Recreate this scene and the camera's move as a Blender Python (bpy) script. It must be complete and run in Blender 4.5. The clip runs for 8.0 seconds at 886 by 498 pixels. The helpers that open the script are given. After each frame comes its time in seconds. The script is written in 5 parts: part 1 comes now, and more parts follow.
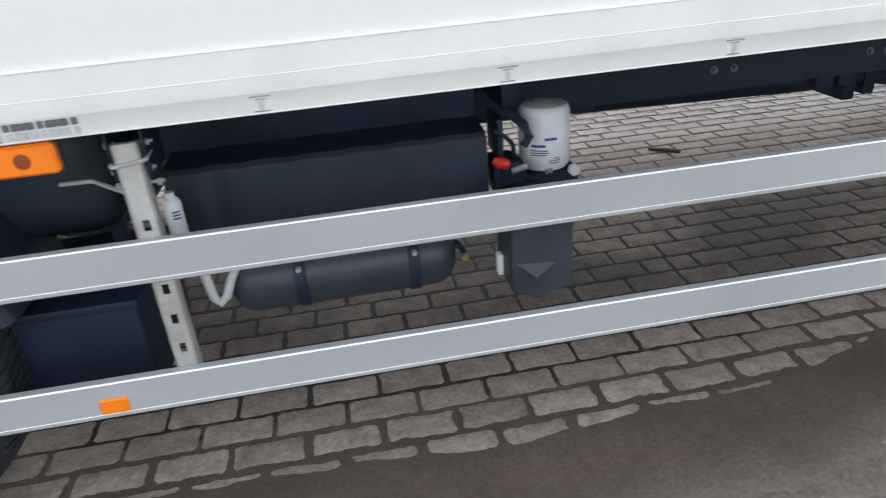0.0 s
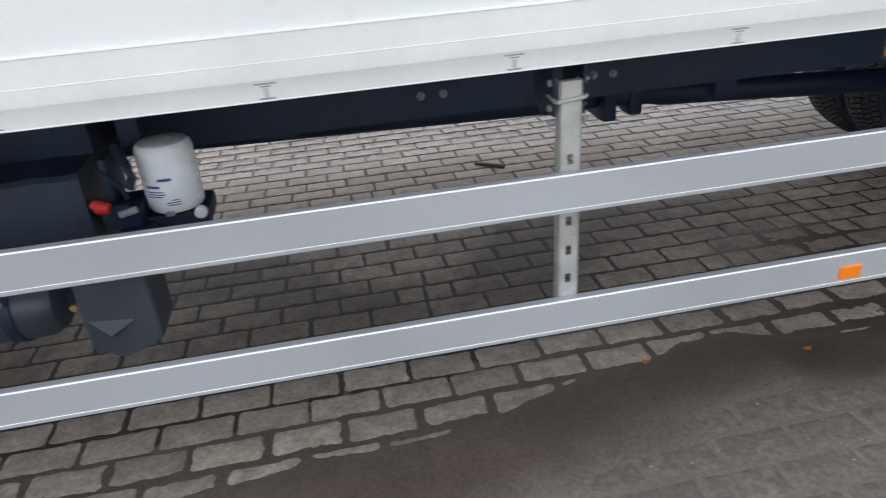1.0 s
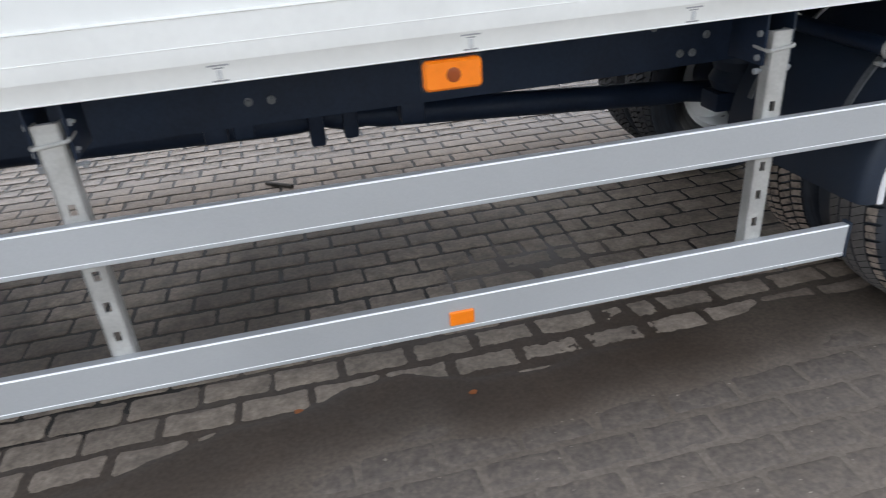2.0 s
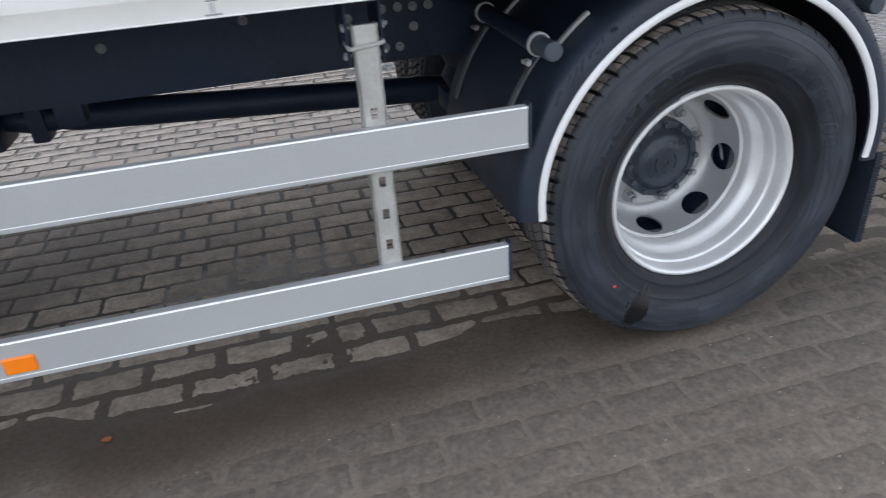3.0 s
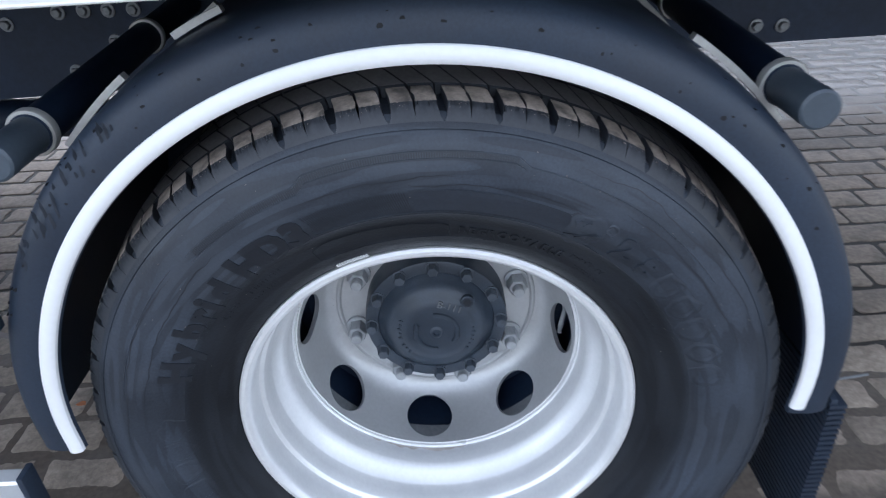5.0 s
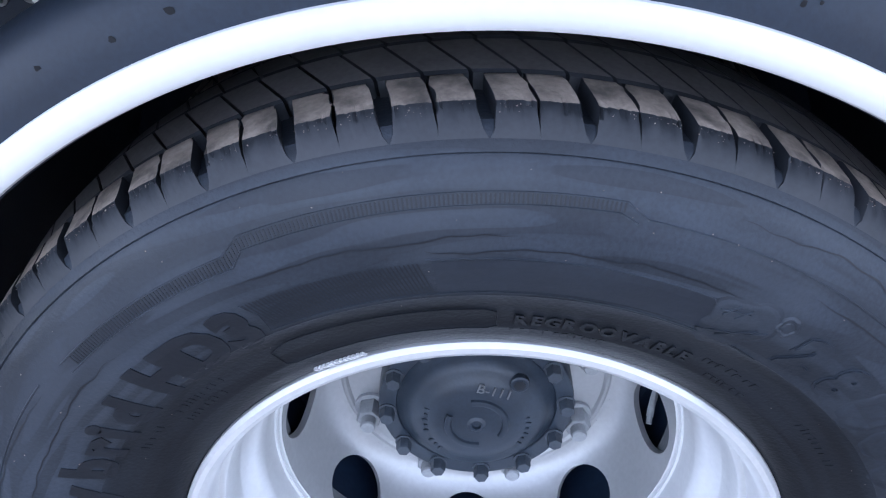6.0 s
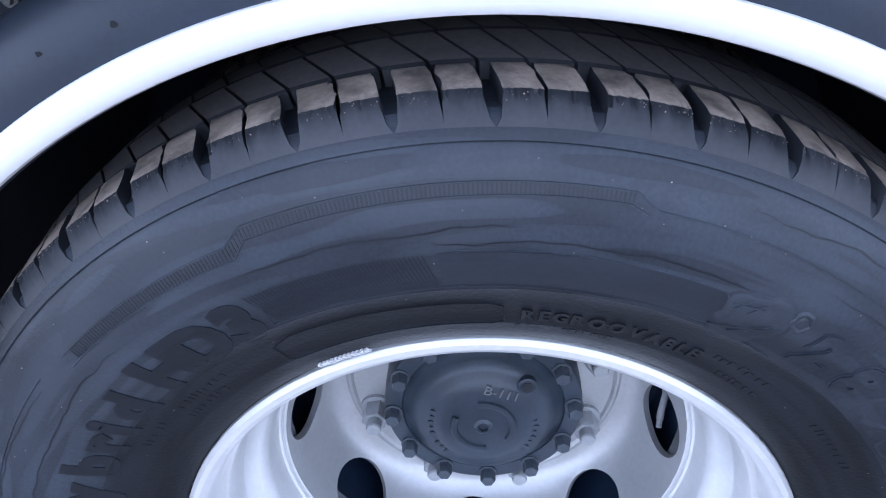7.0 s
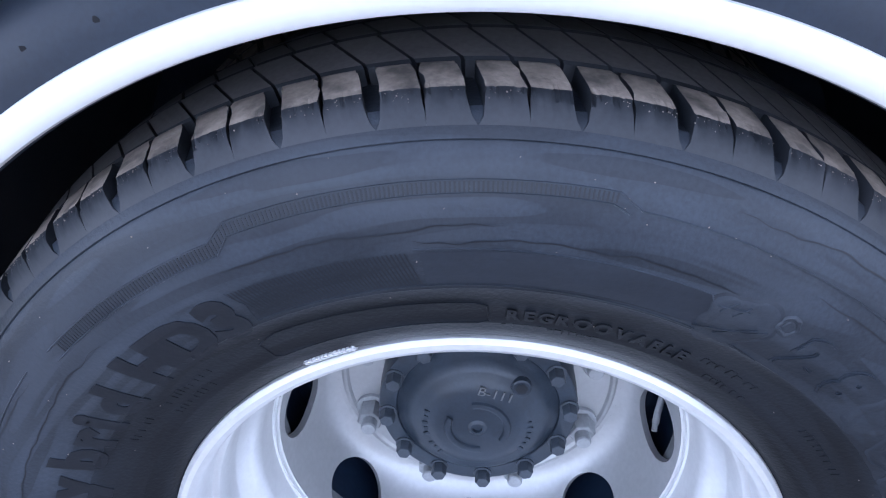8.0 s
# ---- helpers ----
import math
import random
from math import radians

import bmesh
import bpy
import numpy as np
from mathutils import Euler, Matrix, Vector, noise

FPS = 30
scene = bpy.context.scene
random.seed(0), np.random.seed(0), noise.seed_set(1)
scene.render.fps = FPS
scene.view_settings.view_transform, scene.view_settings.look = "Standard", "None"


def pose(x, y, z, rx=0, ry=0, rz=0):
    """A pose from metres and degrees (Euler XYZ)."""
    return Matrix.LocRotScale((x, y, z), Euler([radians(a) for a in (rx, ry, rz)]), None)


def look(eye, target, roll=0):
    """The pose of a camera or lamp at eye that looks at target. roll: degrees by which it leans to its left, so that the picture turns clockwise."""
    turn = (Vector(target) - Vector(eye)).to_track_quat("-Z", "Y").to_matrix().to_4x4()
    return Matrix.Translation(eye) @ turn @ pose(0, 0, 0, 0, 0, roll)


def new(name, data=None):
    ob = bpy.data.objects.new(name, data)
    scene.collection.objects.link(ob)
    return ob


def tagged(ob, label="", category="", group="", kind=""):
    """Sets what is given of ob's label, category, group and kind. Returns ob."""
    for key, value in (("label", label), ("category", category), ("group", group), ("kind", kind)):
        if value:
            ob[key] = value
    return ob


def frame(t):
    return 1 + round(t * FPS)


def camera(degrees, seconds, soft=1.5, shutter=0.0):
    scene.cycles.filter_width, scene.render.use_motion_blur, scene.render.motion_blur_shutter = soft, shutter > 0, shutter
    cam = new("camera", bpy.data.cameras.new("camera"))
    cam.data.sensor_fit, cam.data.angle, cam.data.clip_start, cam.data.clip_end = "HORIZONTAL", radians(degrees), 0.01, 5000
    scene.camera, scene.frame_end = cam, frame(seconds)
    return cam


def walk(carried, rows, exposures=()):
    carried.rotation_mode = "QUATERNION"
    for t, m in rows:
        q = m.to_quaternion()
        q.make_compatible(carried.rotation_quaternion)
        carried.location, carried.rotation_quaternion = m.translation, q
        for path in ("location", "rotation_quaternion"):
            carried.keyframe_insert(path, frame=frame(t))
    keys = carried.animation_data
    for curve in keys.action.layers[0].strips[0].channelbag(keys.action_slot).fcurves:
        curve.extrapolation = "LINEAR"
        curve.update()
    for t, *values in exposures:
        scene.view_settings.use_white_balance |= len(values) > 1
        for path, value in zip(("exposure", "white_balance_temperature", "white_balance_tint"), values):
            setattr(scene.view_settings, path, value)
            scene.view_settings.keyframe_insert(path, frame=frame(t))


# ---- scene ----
cam = camera(66.2, 8.0, soft=1.1, shutter=0.2)
PATH = [
    (0, (-4.364, -1.652, 1.495), (-4.12, 0.117, 0.593), -4.8),
    (0.2, (-4.139, -1.656, 1.473), (-3.927, 0.124, 0.585), -5.1),
    (0.4, (-3.957, -1.623, 1.48), (-3.704, 0.14, 0.569), -4.5),
    (0.5, (-3.85, -1.628, 1.488), (-3.593, 0.137, 0.582), -4.6),
    (0.6, (-3.731, -1.614, 1.504), (-3.476, 0.144, 0.584), -4.7),
    (0.8, (-3.524, -1.616, 1.509), (-3.265, 0.137, 0.581), -4.7),
    (1, (-3.314, -1.644, 1.49), (-3.034, 0.109, 0.569), -4.4),
    (1.2, (-3.078, -1.662, 1.489), (-2.793, 0.09, 0.568), -4.4),
    (2.3, (-1.858, -1.664, 1.423), (-1.49, 0.065, 0.488), -4.5),
    (2.5, (-1.641, -1.66, 1.401), (-1.259, 0.059, 0.453), -4.3),
    (3, (-1.162, -1.624, 1.353), (-0.755, 0.079, 0.386), -4.3),
    (3.3, (-0.912, -1.563, 1.318), (-0.472, 0.111, 0.316), -3.6),
    (3.5, (-0.732, -1.545, 1.311), (-0.305, 0.129, 0.304), -4.0),
    (3.8, (-0.524, -1.477, 1.261), (-0.104, 0.199, 0.253), -4.2),
    (4, (-0.377, -1.395, 1.269), (0.031, 0.262, 0.227), -3.5),
    (4.2, (-0.232, -1.332, 1.251), (0.148, 0.347, 0.234), -3.4),
    (4.5, (-0.045, -1.146, 1.277), (0.102, 0.549, 0.226), -3.6),
    (4.7, (-0.035, -0.99, 1.276), (0.086, 0.697, 0.209), -3.3),
    (5, (0.027, -0.809, 1.249), (0.014, 0.901, 0.213), -3.4),
    (5.2, (0.039, -0.687, 1.198), (-0.053, 1.019, 0.158), -3.9),
    (6.3, (0.021, -0.478, 1.128), (-0.109, 1.240, 0.112), -5.6),
    (6.5, (0.020, -0.477, 1.120), (-0.114, 1.245, 0.112), -5.6),
    (7, (0.027, -0.482, 1.124), (-0.127, 1.241, 0.120), -5.7),
    (7.5, (0.030, -0.479, 1.125), (-0.141, 1.246, 0.128), -5.7),
    (8, (0.044, -0.481, 1.120), (-0.139, 1.243, 0.123), -5.5),
]
EXPOSURE = [(0.0, 1.60, 6490, 10), (1.0, 1.53, 6500, 10), (2.5, 1.53, 6450, 10), (3.0, 1.52, 6390, 10), (3.5, 1.93, 6240, 10), (4.0, 1.93, 6150, 10), (4.5, 1.87, 6000, 10), (5.2, 1.95, 5690, 11), (6.5, 2.28, 5340, 18), (8.0, 2.28, 5340, 18)]
walk(cam, [(t, look(eye, target, roll)) for t, eye, target, roll in PATH], EXPOSURE)

# ---- light ----
world = bpy.data.worlds.new("overcast_sky")
scene.world = world
world.use_nodes = True
wn, wl = world.node_tree.nodes, world.node_tree.links
sky = wn.new("ShaderNodeTexSky")
sky.sky_type, sky.sun_disc = "NISHITA", False
sky.sun_elevation, sky.sun_rotation = radians(72), radians(343)
grey = wn.new("ShaderNodeHueSaturation")
grey.inputs["Saturation"].default_value = 0.3
wl.new(sky.outputs[0], grey.inputs["Color"])
wl.new(grey.outputs[0], wn["Background"].inputs["Color"])
wn["Background"].inputs["Strength"].default_value = 0.15
sun = new("sun", bpy.data.lights.new("sun", "SUN"))
sun.data.energy, sun.data.angle, sun.data.color = 0.35, radians(50), (1.0, 0.95, 0.88)
sun.matrix_world = look((-0.9, 2.95, 9.5), (0, 0, 0))


# ---- materials ----
def material(name, base, rough=0.5, metal=0.0, vary=0.15, scale=6.0, fine=90.0, bump=0.1, rough_vary=0.1,
             stain=None, stain_scale=3.0, stain_amount=0.0, coat=0.0, per_piece=0.0, distance=0.002):
    """Paint, plastic, metal or stone with two scales of variation at real size."""
    m = bpy.data.materials.new(name)
    m.use_nodes = True
    n, l = m.node_tree.nodes, m.node_tree.links
    bsdf = n["Principled BSDF"]
    pos = n.new("ShaderNodeNewGeometry")

    def noise_at(size, detail=4.0):
        t = n.new("ShaderNodeTexNoise")
        t.inputs["Scale"].default_value, t.inputs["Detail"].default_value = size, detail
        l.new(pos.outputs["Position"], t.inputs["Vector"])
        return t.outputs["Fac"]

    def span(value, lo, hi, a=0.3, b=0.7):
        r = n.new("ShaderNodeMapRange")
        r.inputs["From Min"].default_value, r.inputs["From Max"].default_value = a, b
        r.inputs["To Min"].default_value, r.inputs["To Max"].default_value = lo, hi
        l.new(value, r.inputs["Value"])
        return r.outputs["Result"]

    def maths(kind, a, b):
        r = n.new("ShaderNodeMath")
        r.operation = kind
        for i, v in enumerate((a, b)):
            if isinstance(v, (int, float)):
                r.inputs[i].default_value = v
            else:
                l.new(v, r.inputs[i])
        return r.outputs[0]

    coarse, small = noise_at(scale), noise_at(fine, 2.0)
    factor = maths("MULTIPLY", span(coarse, 1 - vary, 1 + vary), span(small, 1 - vary * 0.5, 1 + vary * 0.5))
    if per_piece:
        info = n.new("ShaderNodeObjectInfo")
        piece = maths("FRACT", maths("ADD", info.outputs["Random"], pos.outputs["Random Per Island"]), 0.0)
        factor = maths("MULTIPLY", factor, span(piece, 1 - per_piece, 1 + per_piece, 0, 1))
    tint = n.new("ShaderNodeVectorMath")
    tint.operation = "SCALE"
    tint.inputs[0].default_value = base
    l.new(factor, tint.inputs["Scale"])
    colour = tint.outputs[0]
    if stain:
        mix = n.new("ShaderNodeMix")
        mix.data_type = "RGBA"
        mix.inputs["B"].default_value = (*stain, 1)
        l.new(span(noise_at(stain_scale, 6.0), 0, stain_amount, 0.48, 0.68), mix.inputs["Factor"])
        l.new(colour, mix.inputs["A"])
        colour = mix.outputs["Result"]
    l.new(colour, bsdf.inputs["Base Color"])
    l.new(span(coarse, max(0.03, rough - rough_vary), min(1, rough + rough_vary)), bsdf.inputs["Roughness"])
    bsdf.inputs["Metallic"].default_value = metal
    bsdf.inputs["Coat Weight"].default_value = coat
    if bump:
        b = n.new("ShaderNodeBump")
        b.inputs["Strength"].default_value, b.inputs["Distance"].default_value = bump, distance
        l.new(small, b.inputs["Height"])
        l.new(b.outputs[0], bsdf.inputs["Normal"])
    return m


def muddied(m):
    """Trodden mud on the stones along the wheel track: dark where damp, paler outwards, blotchy, with an uneven limit."""
    n, l = m.node_tree.nodes, m.node_tree.links
    bsdf = n["Principled BSDF"]
    pos = n.new("ShaderNodeNewGeometry")
    split = n.new("ShaderNodeSeparateXYZ")
    l.new(pos.outputs["Position"], split.inputs[0])

    def noise_at(size, detail):
        t = n.new("ShaderNodeTexNoise")
        t.inputs["Scale"].default_value, t.inputs["Detail"].default_value = size, detail
        l.new(pos.outputs["Position"], t.inputs["Vector"])
        return t.outputs["Fac"]

    def ranged(value, a, b, lo, hi, kind="SMOOTHSTEP"):
        r = n.new("ShaderNodeMapRange")
        r.interpolation_type = kind
        r.inputs["From Min"].default_value, r.inputs["From Max"].default_value = a, b
        r.inputs["To Min"].default_value, r.inputs["To Max"].default_value = lo, hi
        l.new(value, r.inputs["Value"])
        return r.outputs[0]

    def maths(kind, a, b):
        r = n.new("ShaderNodeMath")
        r.operation = kind
        for i, v in enumerate((a, b)):
            if isinstance(v, (int, float)):
                r.inputs[i].default_value = v
            else:
                l.new(v, r.inputs[i])
        return r.outputs[0]

    ramp = n.new("ShaderNodeValToRGB")
    stops = ramp.color_ramp.elements
    span = SHORE_X[-1] - SHORE_X[0]
    while len(stops) < len(SHORE_X):
        stops.new(0.5)
    for k in range(len(SHORE_X)):
        stops[k].position = (SHORE_X[k] - SHORE_X[0]) / span
        stops[k].color = (SHORE_Y[k] + 0.1,) * 3 + (1,)
    l.new(ranged(split.outputs["X"], SHORE_X[0], SHORE_X[-1], 0, 1, "LINEAR"), ramp.inputs["Fac"])
    away = maths("SUBTRACT", maths("SUBTRACT", ramp.outputs["Color"], 0.1), split.outputs["Y"])
    away = maths("ADD", away, ranged(noise_at(2.8, 5.0), 0.3, 0.7, -0.06, 0.06, "LINEAR"))
    cover = maths("MULTIPLY", ranged(away, 0.08, 0.20, 0.0, 1.0), maths("MULTIPLY", ranged(away, 0.30, 0.75, 1.0, 0.93), ranged(away, 1.3, 2.6, 1.0, 0.2)))
    cover = maths("MULTIPLY", cover, ranged(noise_at(26.0, 6.0), 0.35, 0.62, 0.80, 1.0))
    shade = n.new("ShaderNodeMix")
    shade.data_type = "RGBA"
    shade.inputs["A"].default_value, shade.inputs["B"].default_value = (0.080, 0.064, 0.051, 1), (0.112, 0.096, 0.083, 1)
    l.new(ranged(away, 0.14, 0.50, 0, 1), shade.inputs["Factor"])
    mix = n.new("ShaderNodeMix")
    mix.data_type = "RGBA"
    l.new(cover, mix.inputs["Factor"])
    l.new(bsdf.inputs["Base Color"].links[0].from_socket, mix.inputs["A"])
    l.new(shade.outputs["Result"], mix.inputs["B"])
    grain = n.new("ShaderNodeVectorMath")
    grain.operation = "SCALE"
    l.new(mix.outputs["Result"], grain.inputs[0])
    l.new(ranged(noise_at(60.0, 8.0), 0.3, 0.7, 0.78, 1.22, "LINEAR"), grain.inputs["Scale"])
    l.new(grain.outputs[0], bsdf.inputs["Base Color"])
    return m


# the edge of the mud along the wheel track
SHORE_X = (-5.6, -4.5, -3.89, -3.42, -3.18, -2.93, -2.59, -2.35, -2.18, -1.96, -1.78, -1.6, -1.43, -1.34, -1.13, -0.87, -0.76, -0.5, -0.35, -0.2, 0.3, 0.7, 0.85, 1.08, 1.31, 1.55)
SHORE_Y = (0.0, -0.05, -0.075, -0.02, -0.03, 0.005, 0.12, 0.15, 0.215, 0.23, 0.13, 0.105, 0.12, 0.15, 0.15, 0.165, 0.18, 0.235, 0.19, 0.18, 0.21, 0.29, 0.33, 0.295, 0.175, 0.12)
STONE = material("old_concrete_paver", (0.336, 0.275, 0.221), 0.78, 0, 0.20, 16.0, 190.0, 0.45, 0.12, (0.120, 0.100, 0.083), 12.0, 0.45, 0, 0.16, 0.0022)

def wet_beyond(m, limit, low):
    """Glossier paving in the open beyond the truck's shelter, with a darker tint from beneath it outwards."""
    n, l = m.node_tree.nodes, m.node_tree.links
    bsdf = n["Principled BSDF"]
    split = n.new("ShaderNodeSeparateXYZ")
    l.new(n.new("ShaderNodeNewGeometry").outputs["Position"], split.inputs[0])
    r = n.new("ShaderNodeMapRange")
    r.inputs["From Min"].default_value, r.inputs["From Max"].default_value = limit + 0.05, limit + 0.55
    r.inputs["To Min"].default_value, r.inputs["To Max"].default_value = 1.0, low
    l.new(split.outputs["Y"], r.inputs["Value"])
    times = n.new("ShaderNodeMath")
    times.operation = "MULTIPLY"
    l.new(bsdf.inputs["Roughness"].links[0].from_socket, times.inputs[0])
    l.new(r.outputs[0], times.inputs[1])
    l.new(times.outputs[0], bsdf.inputs["Roughness"])
    far_tint = n.new("ShaderNodeMix")
    far_tint.data_type, far_tint.blend_type = "RGBA", "MULTIPLY"
    far_tint.inputs["B"].default_value = (0.25, 0.26, 0.28, 1)
    tint_by_y = n.new("ShaderNodeMapRange")
    tint_by_y.inputs["From Min"].default_value, tint_by_y.inputs["From Max"].default_value = limit - 0.75, limit - 0.2
    l.new(split.outputs["Y"], tint_by_y.inputs["Value"])
    # the tint is stronger behind the rear axle
    tint_by_x = n.new("ShaderNodeMapRange")
    tint_by_x.inputs["From Min"].default_value, tint_by_x.inputs["From Max"].default_value = -1.2, 0.8
    tint_by_x.inputs["To Min"].default_value = 0.65
    l.new(split.outputs["X"], tint_by_x.inputs["Value"])
    both = n.new("ShaderNodeMath")
    both.operation = "MULTIPLY"
    l.new(tint_by_y.outputs[0], both.inputs[0])
    l.new(tint_by_x.outputs[0], both.inputs[1])
    l.new(both.outputs[0], far_tint.inputs["Factor"])
    l.new(bsdf.inputs["Base Color"].links[0].from_socket, far_tint.inputs["A"])
    l.new(far_tint.outputs["Result"], bsdf.inputs["Base Color"])


wet_beyond(STONE, 2.20, 0.20)
muddied(STONE)


def damp_and_shade(m, tint):
    """Blotchy damp stain that also paints the shade beneath the truck into the paving."""
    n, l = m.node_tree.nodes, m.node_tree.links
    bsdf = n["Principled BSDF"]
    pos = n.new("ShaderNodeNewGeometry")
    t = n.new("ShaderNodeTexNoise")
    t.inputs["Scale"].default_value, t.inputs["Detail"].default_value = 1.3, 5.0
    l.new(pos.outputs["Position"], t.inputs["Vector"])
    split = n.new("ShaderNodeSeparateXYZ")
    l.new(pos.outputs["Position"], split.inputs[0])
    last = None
    # noise makes the blotches, y and x confine the shade to the truck's underside
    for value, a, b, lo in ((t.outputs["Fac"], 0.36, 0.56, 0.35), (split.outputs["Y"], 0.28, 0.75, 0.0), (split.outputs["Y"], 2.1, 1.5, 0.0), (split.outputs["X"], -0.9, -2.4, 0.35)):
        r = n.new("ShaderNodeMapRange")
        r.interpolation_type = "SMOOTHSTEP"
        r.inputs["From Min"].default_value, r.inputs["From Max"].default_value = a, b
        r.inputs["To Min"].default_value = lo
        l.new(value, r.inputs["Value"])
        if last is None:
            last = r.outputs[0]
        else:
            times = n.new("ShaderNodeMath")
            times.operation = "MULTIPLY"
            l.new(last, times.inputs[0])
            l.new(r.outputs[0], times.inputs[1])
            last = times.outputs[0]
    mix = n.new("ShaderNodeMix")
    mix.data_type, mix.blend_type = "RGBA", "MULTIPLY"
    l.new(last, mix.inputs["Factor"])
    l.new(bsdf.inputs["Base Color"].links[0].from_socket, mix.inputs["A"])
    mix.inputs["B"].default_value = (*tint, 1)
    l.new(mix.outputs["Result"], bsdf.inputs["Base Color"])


damp_and_shade(STONE, (0.40, 0.39, 0.39))
JOINT = material("dark_joint_earth", (0.026, 0.022, 0.018), 0.7, 0, 0.3, 9, 120, 0.6, 0.1)
wet_beyond(JOINT, 2.25, 0.38)
MUD = material("wet_mud_film", (0.172, 0.146, 0.121), 0.55, 0, 0.16, 3, 240, 0.4, 0.10, (0.135, 0.114, 0.095), 14.0, 0.6, 0, 0, 0.0010)


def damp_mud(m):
    """Dark damp silt along the shore, as dark in the joints beneath the truck, paler mud outwards."""
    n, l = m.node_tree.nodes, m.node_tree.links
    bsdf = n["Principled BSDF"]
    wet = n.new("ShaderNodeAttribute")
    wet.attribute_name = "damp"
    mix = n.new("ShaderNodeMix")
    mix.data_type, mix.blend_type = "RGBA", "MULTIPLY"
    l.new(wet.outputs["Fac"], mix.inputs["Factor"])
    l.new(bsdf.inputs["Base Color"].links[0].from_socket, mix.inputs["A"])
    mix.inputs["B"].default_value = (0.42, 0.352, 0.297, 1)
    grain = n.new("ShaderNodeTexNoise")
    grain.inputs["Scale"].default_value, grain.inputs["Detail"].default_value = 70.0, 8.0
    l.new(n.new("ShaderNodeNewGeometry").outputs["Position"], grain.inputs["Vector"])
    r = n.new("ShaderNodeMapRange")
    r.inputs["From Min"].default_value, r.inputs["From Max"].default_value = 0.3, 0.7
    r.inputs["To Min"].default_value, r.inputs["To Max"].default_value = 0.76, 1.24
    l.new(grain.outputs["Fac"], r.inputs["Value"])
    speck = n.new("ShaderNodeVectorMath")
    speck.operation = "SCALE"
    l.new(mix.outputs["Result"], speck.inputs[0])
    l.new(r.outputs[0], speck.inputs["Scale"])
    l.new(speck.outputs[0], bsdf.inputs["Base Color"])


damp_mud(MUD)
WHITE = material("white_gelcoat_panel", (0.83, 0.84, 0.815), 0.3, 0, 0.02, 1.5, 30, 0.02, 0.05, coat=0.3)
SKIRT = material("white_coated_sill", (0.82, 0.825, 0.795), 0.38, 0, 0.03, 3, 60, 0.03, 0.08, (0.70, 0.705, 0.68), 5, 0.3)
MARK = material("grey_screen_print", (0.12, 0.12, 0.13), 0.6, 0, 0.15)
PALE_MARK = material("pale_grey_print", (0.30, 0.30, 0.31), 0.6, 0, 0.15)
FADED = material("faded_print", (0.52, 0.53, 0.53), 0.6, 0, 0.1)
ALU = material("anodised_aluminium", (0.46, 0.476, 0.487), 0.5, 0.25, 0.05, 2, 200, 0.05, 0.06)
EDGE_GLINT = material("painted_edge_glint", (0.93, 0.94, 0.94), 0.35, 0.2, 0.03)
GALV = material("galvanised_steel", (0.5, 0.5, 0.48), 0.5, 0.45, 0.14, 14, 110, 0.1, 0.12, (0.38, 0.37, 0.34), 12, 0.5)
BLACK = material("black_chassis_paint", (0.0125, 0.0225, 0.0450), 0.5, 0, 0.25, 4, 80, 0.12, 0.12, (0.0160, 0.0270, 0.0500), 4, 0.4)
BLACK.node_tree.nodes["Principled BSDF"].inputs["Specular IOR Level"].default_value = 0.28
PLASTIC = material("black_moulded_plastic", (0.0190, 0.0285, 0.0460), 0.5, 0, 0.2, 5, 260, 0.2, 0.1, (0.026, 0.029, 0.037), 6, 0.4, distance=0.0006)
PLASTIC.node_tree.nodes["Principled BSDF"].inputs["Specular IOR Level"].default_value = 0.38
GREY_PLASTIC = material("dark_grey_plastic", (0.055, 0.072, 0.092), 0.45, 0, 0.15, 5, 220, 0.15, 0.1, distance=0.0006)
COVER = material("dark_cover_plastic", (0.024, 0.031, 0.043), 0.5, 0, 0.2, 5, 220, 0.15, 0.1, distance=0.0006)
TANK = material("dark_grey_tank_paint", (0.032, 0.041, 0.057), 0.42, 0, 0.15, 4, 120, 0.1, 0.1)
RUBBER = material("tyre_rubber", (0.023, 0.0265, 0.033), 0.55, 0, 0.25, 9, 240, 0.25, 0.14, (0.05, 0.052, 0.06), 7, 0.6, distance=0.0005)
LETTER = material("smooth_black_rubber", (0.0098, 0.0130, 0.0190), 0.5, 0, 0.15, 20, 200, 0.1)
DULL = material("dull_black_rubber", (0.0190, 0.0250, 0.0360), 0.55, 0, 0.15, 20, 200, 0.1)
DUST = material("dusty_tread_rubber", (0.31, 0.258, 0.216), 0.85, 0, 0.25, 40, 260, 0.5, 0.08, (0.05, 0.047, 0.045), 45, 0.7, distance=0.001)
WORN = material("worn_tread_rubber", (0.140, 0.133, 0.130), 0.7, 0, 0.25, 30, 220, 0.3, 0.1, (0.085, 0.076, 0.068), 30, 0.5, distance=0.0008)
SILVER = material("silver_wheel_paint", (0.78, 0.788, 0.79), 0.34, 0.40, 0.05, 5, 150, 0.08, 0.07, (0.55, 0.56, 0.58), 9, 0.3)
# wheel disc's silver, set darker than the rim's
DISC = material("darker_silver_paint", (0.50, 0.507, 0.512), 0.40, 0.50, 0.08, 6, 150, 0.10, 0.08, (0.40, 0.405, 0.41), 9, 0.4)
HUB = material("dark_grey_cast_hub", (0.032, 0.044, 0.062), 0.40, 0.1, 0.2, 12, 240, 0.3, 0.1, (0.025, 0.033, 0.046), 38, 0.5, distance=0.0006)
HUB_BOLT = material("grey_painted_bolt", (0.060, 0.073, 0.092), 0.42, 0.2, 0.2, 30, 200, 0.1)
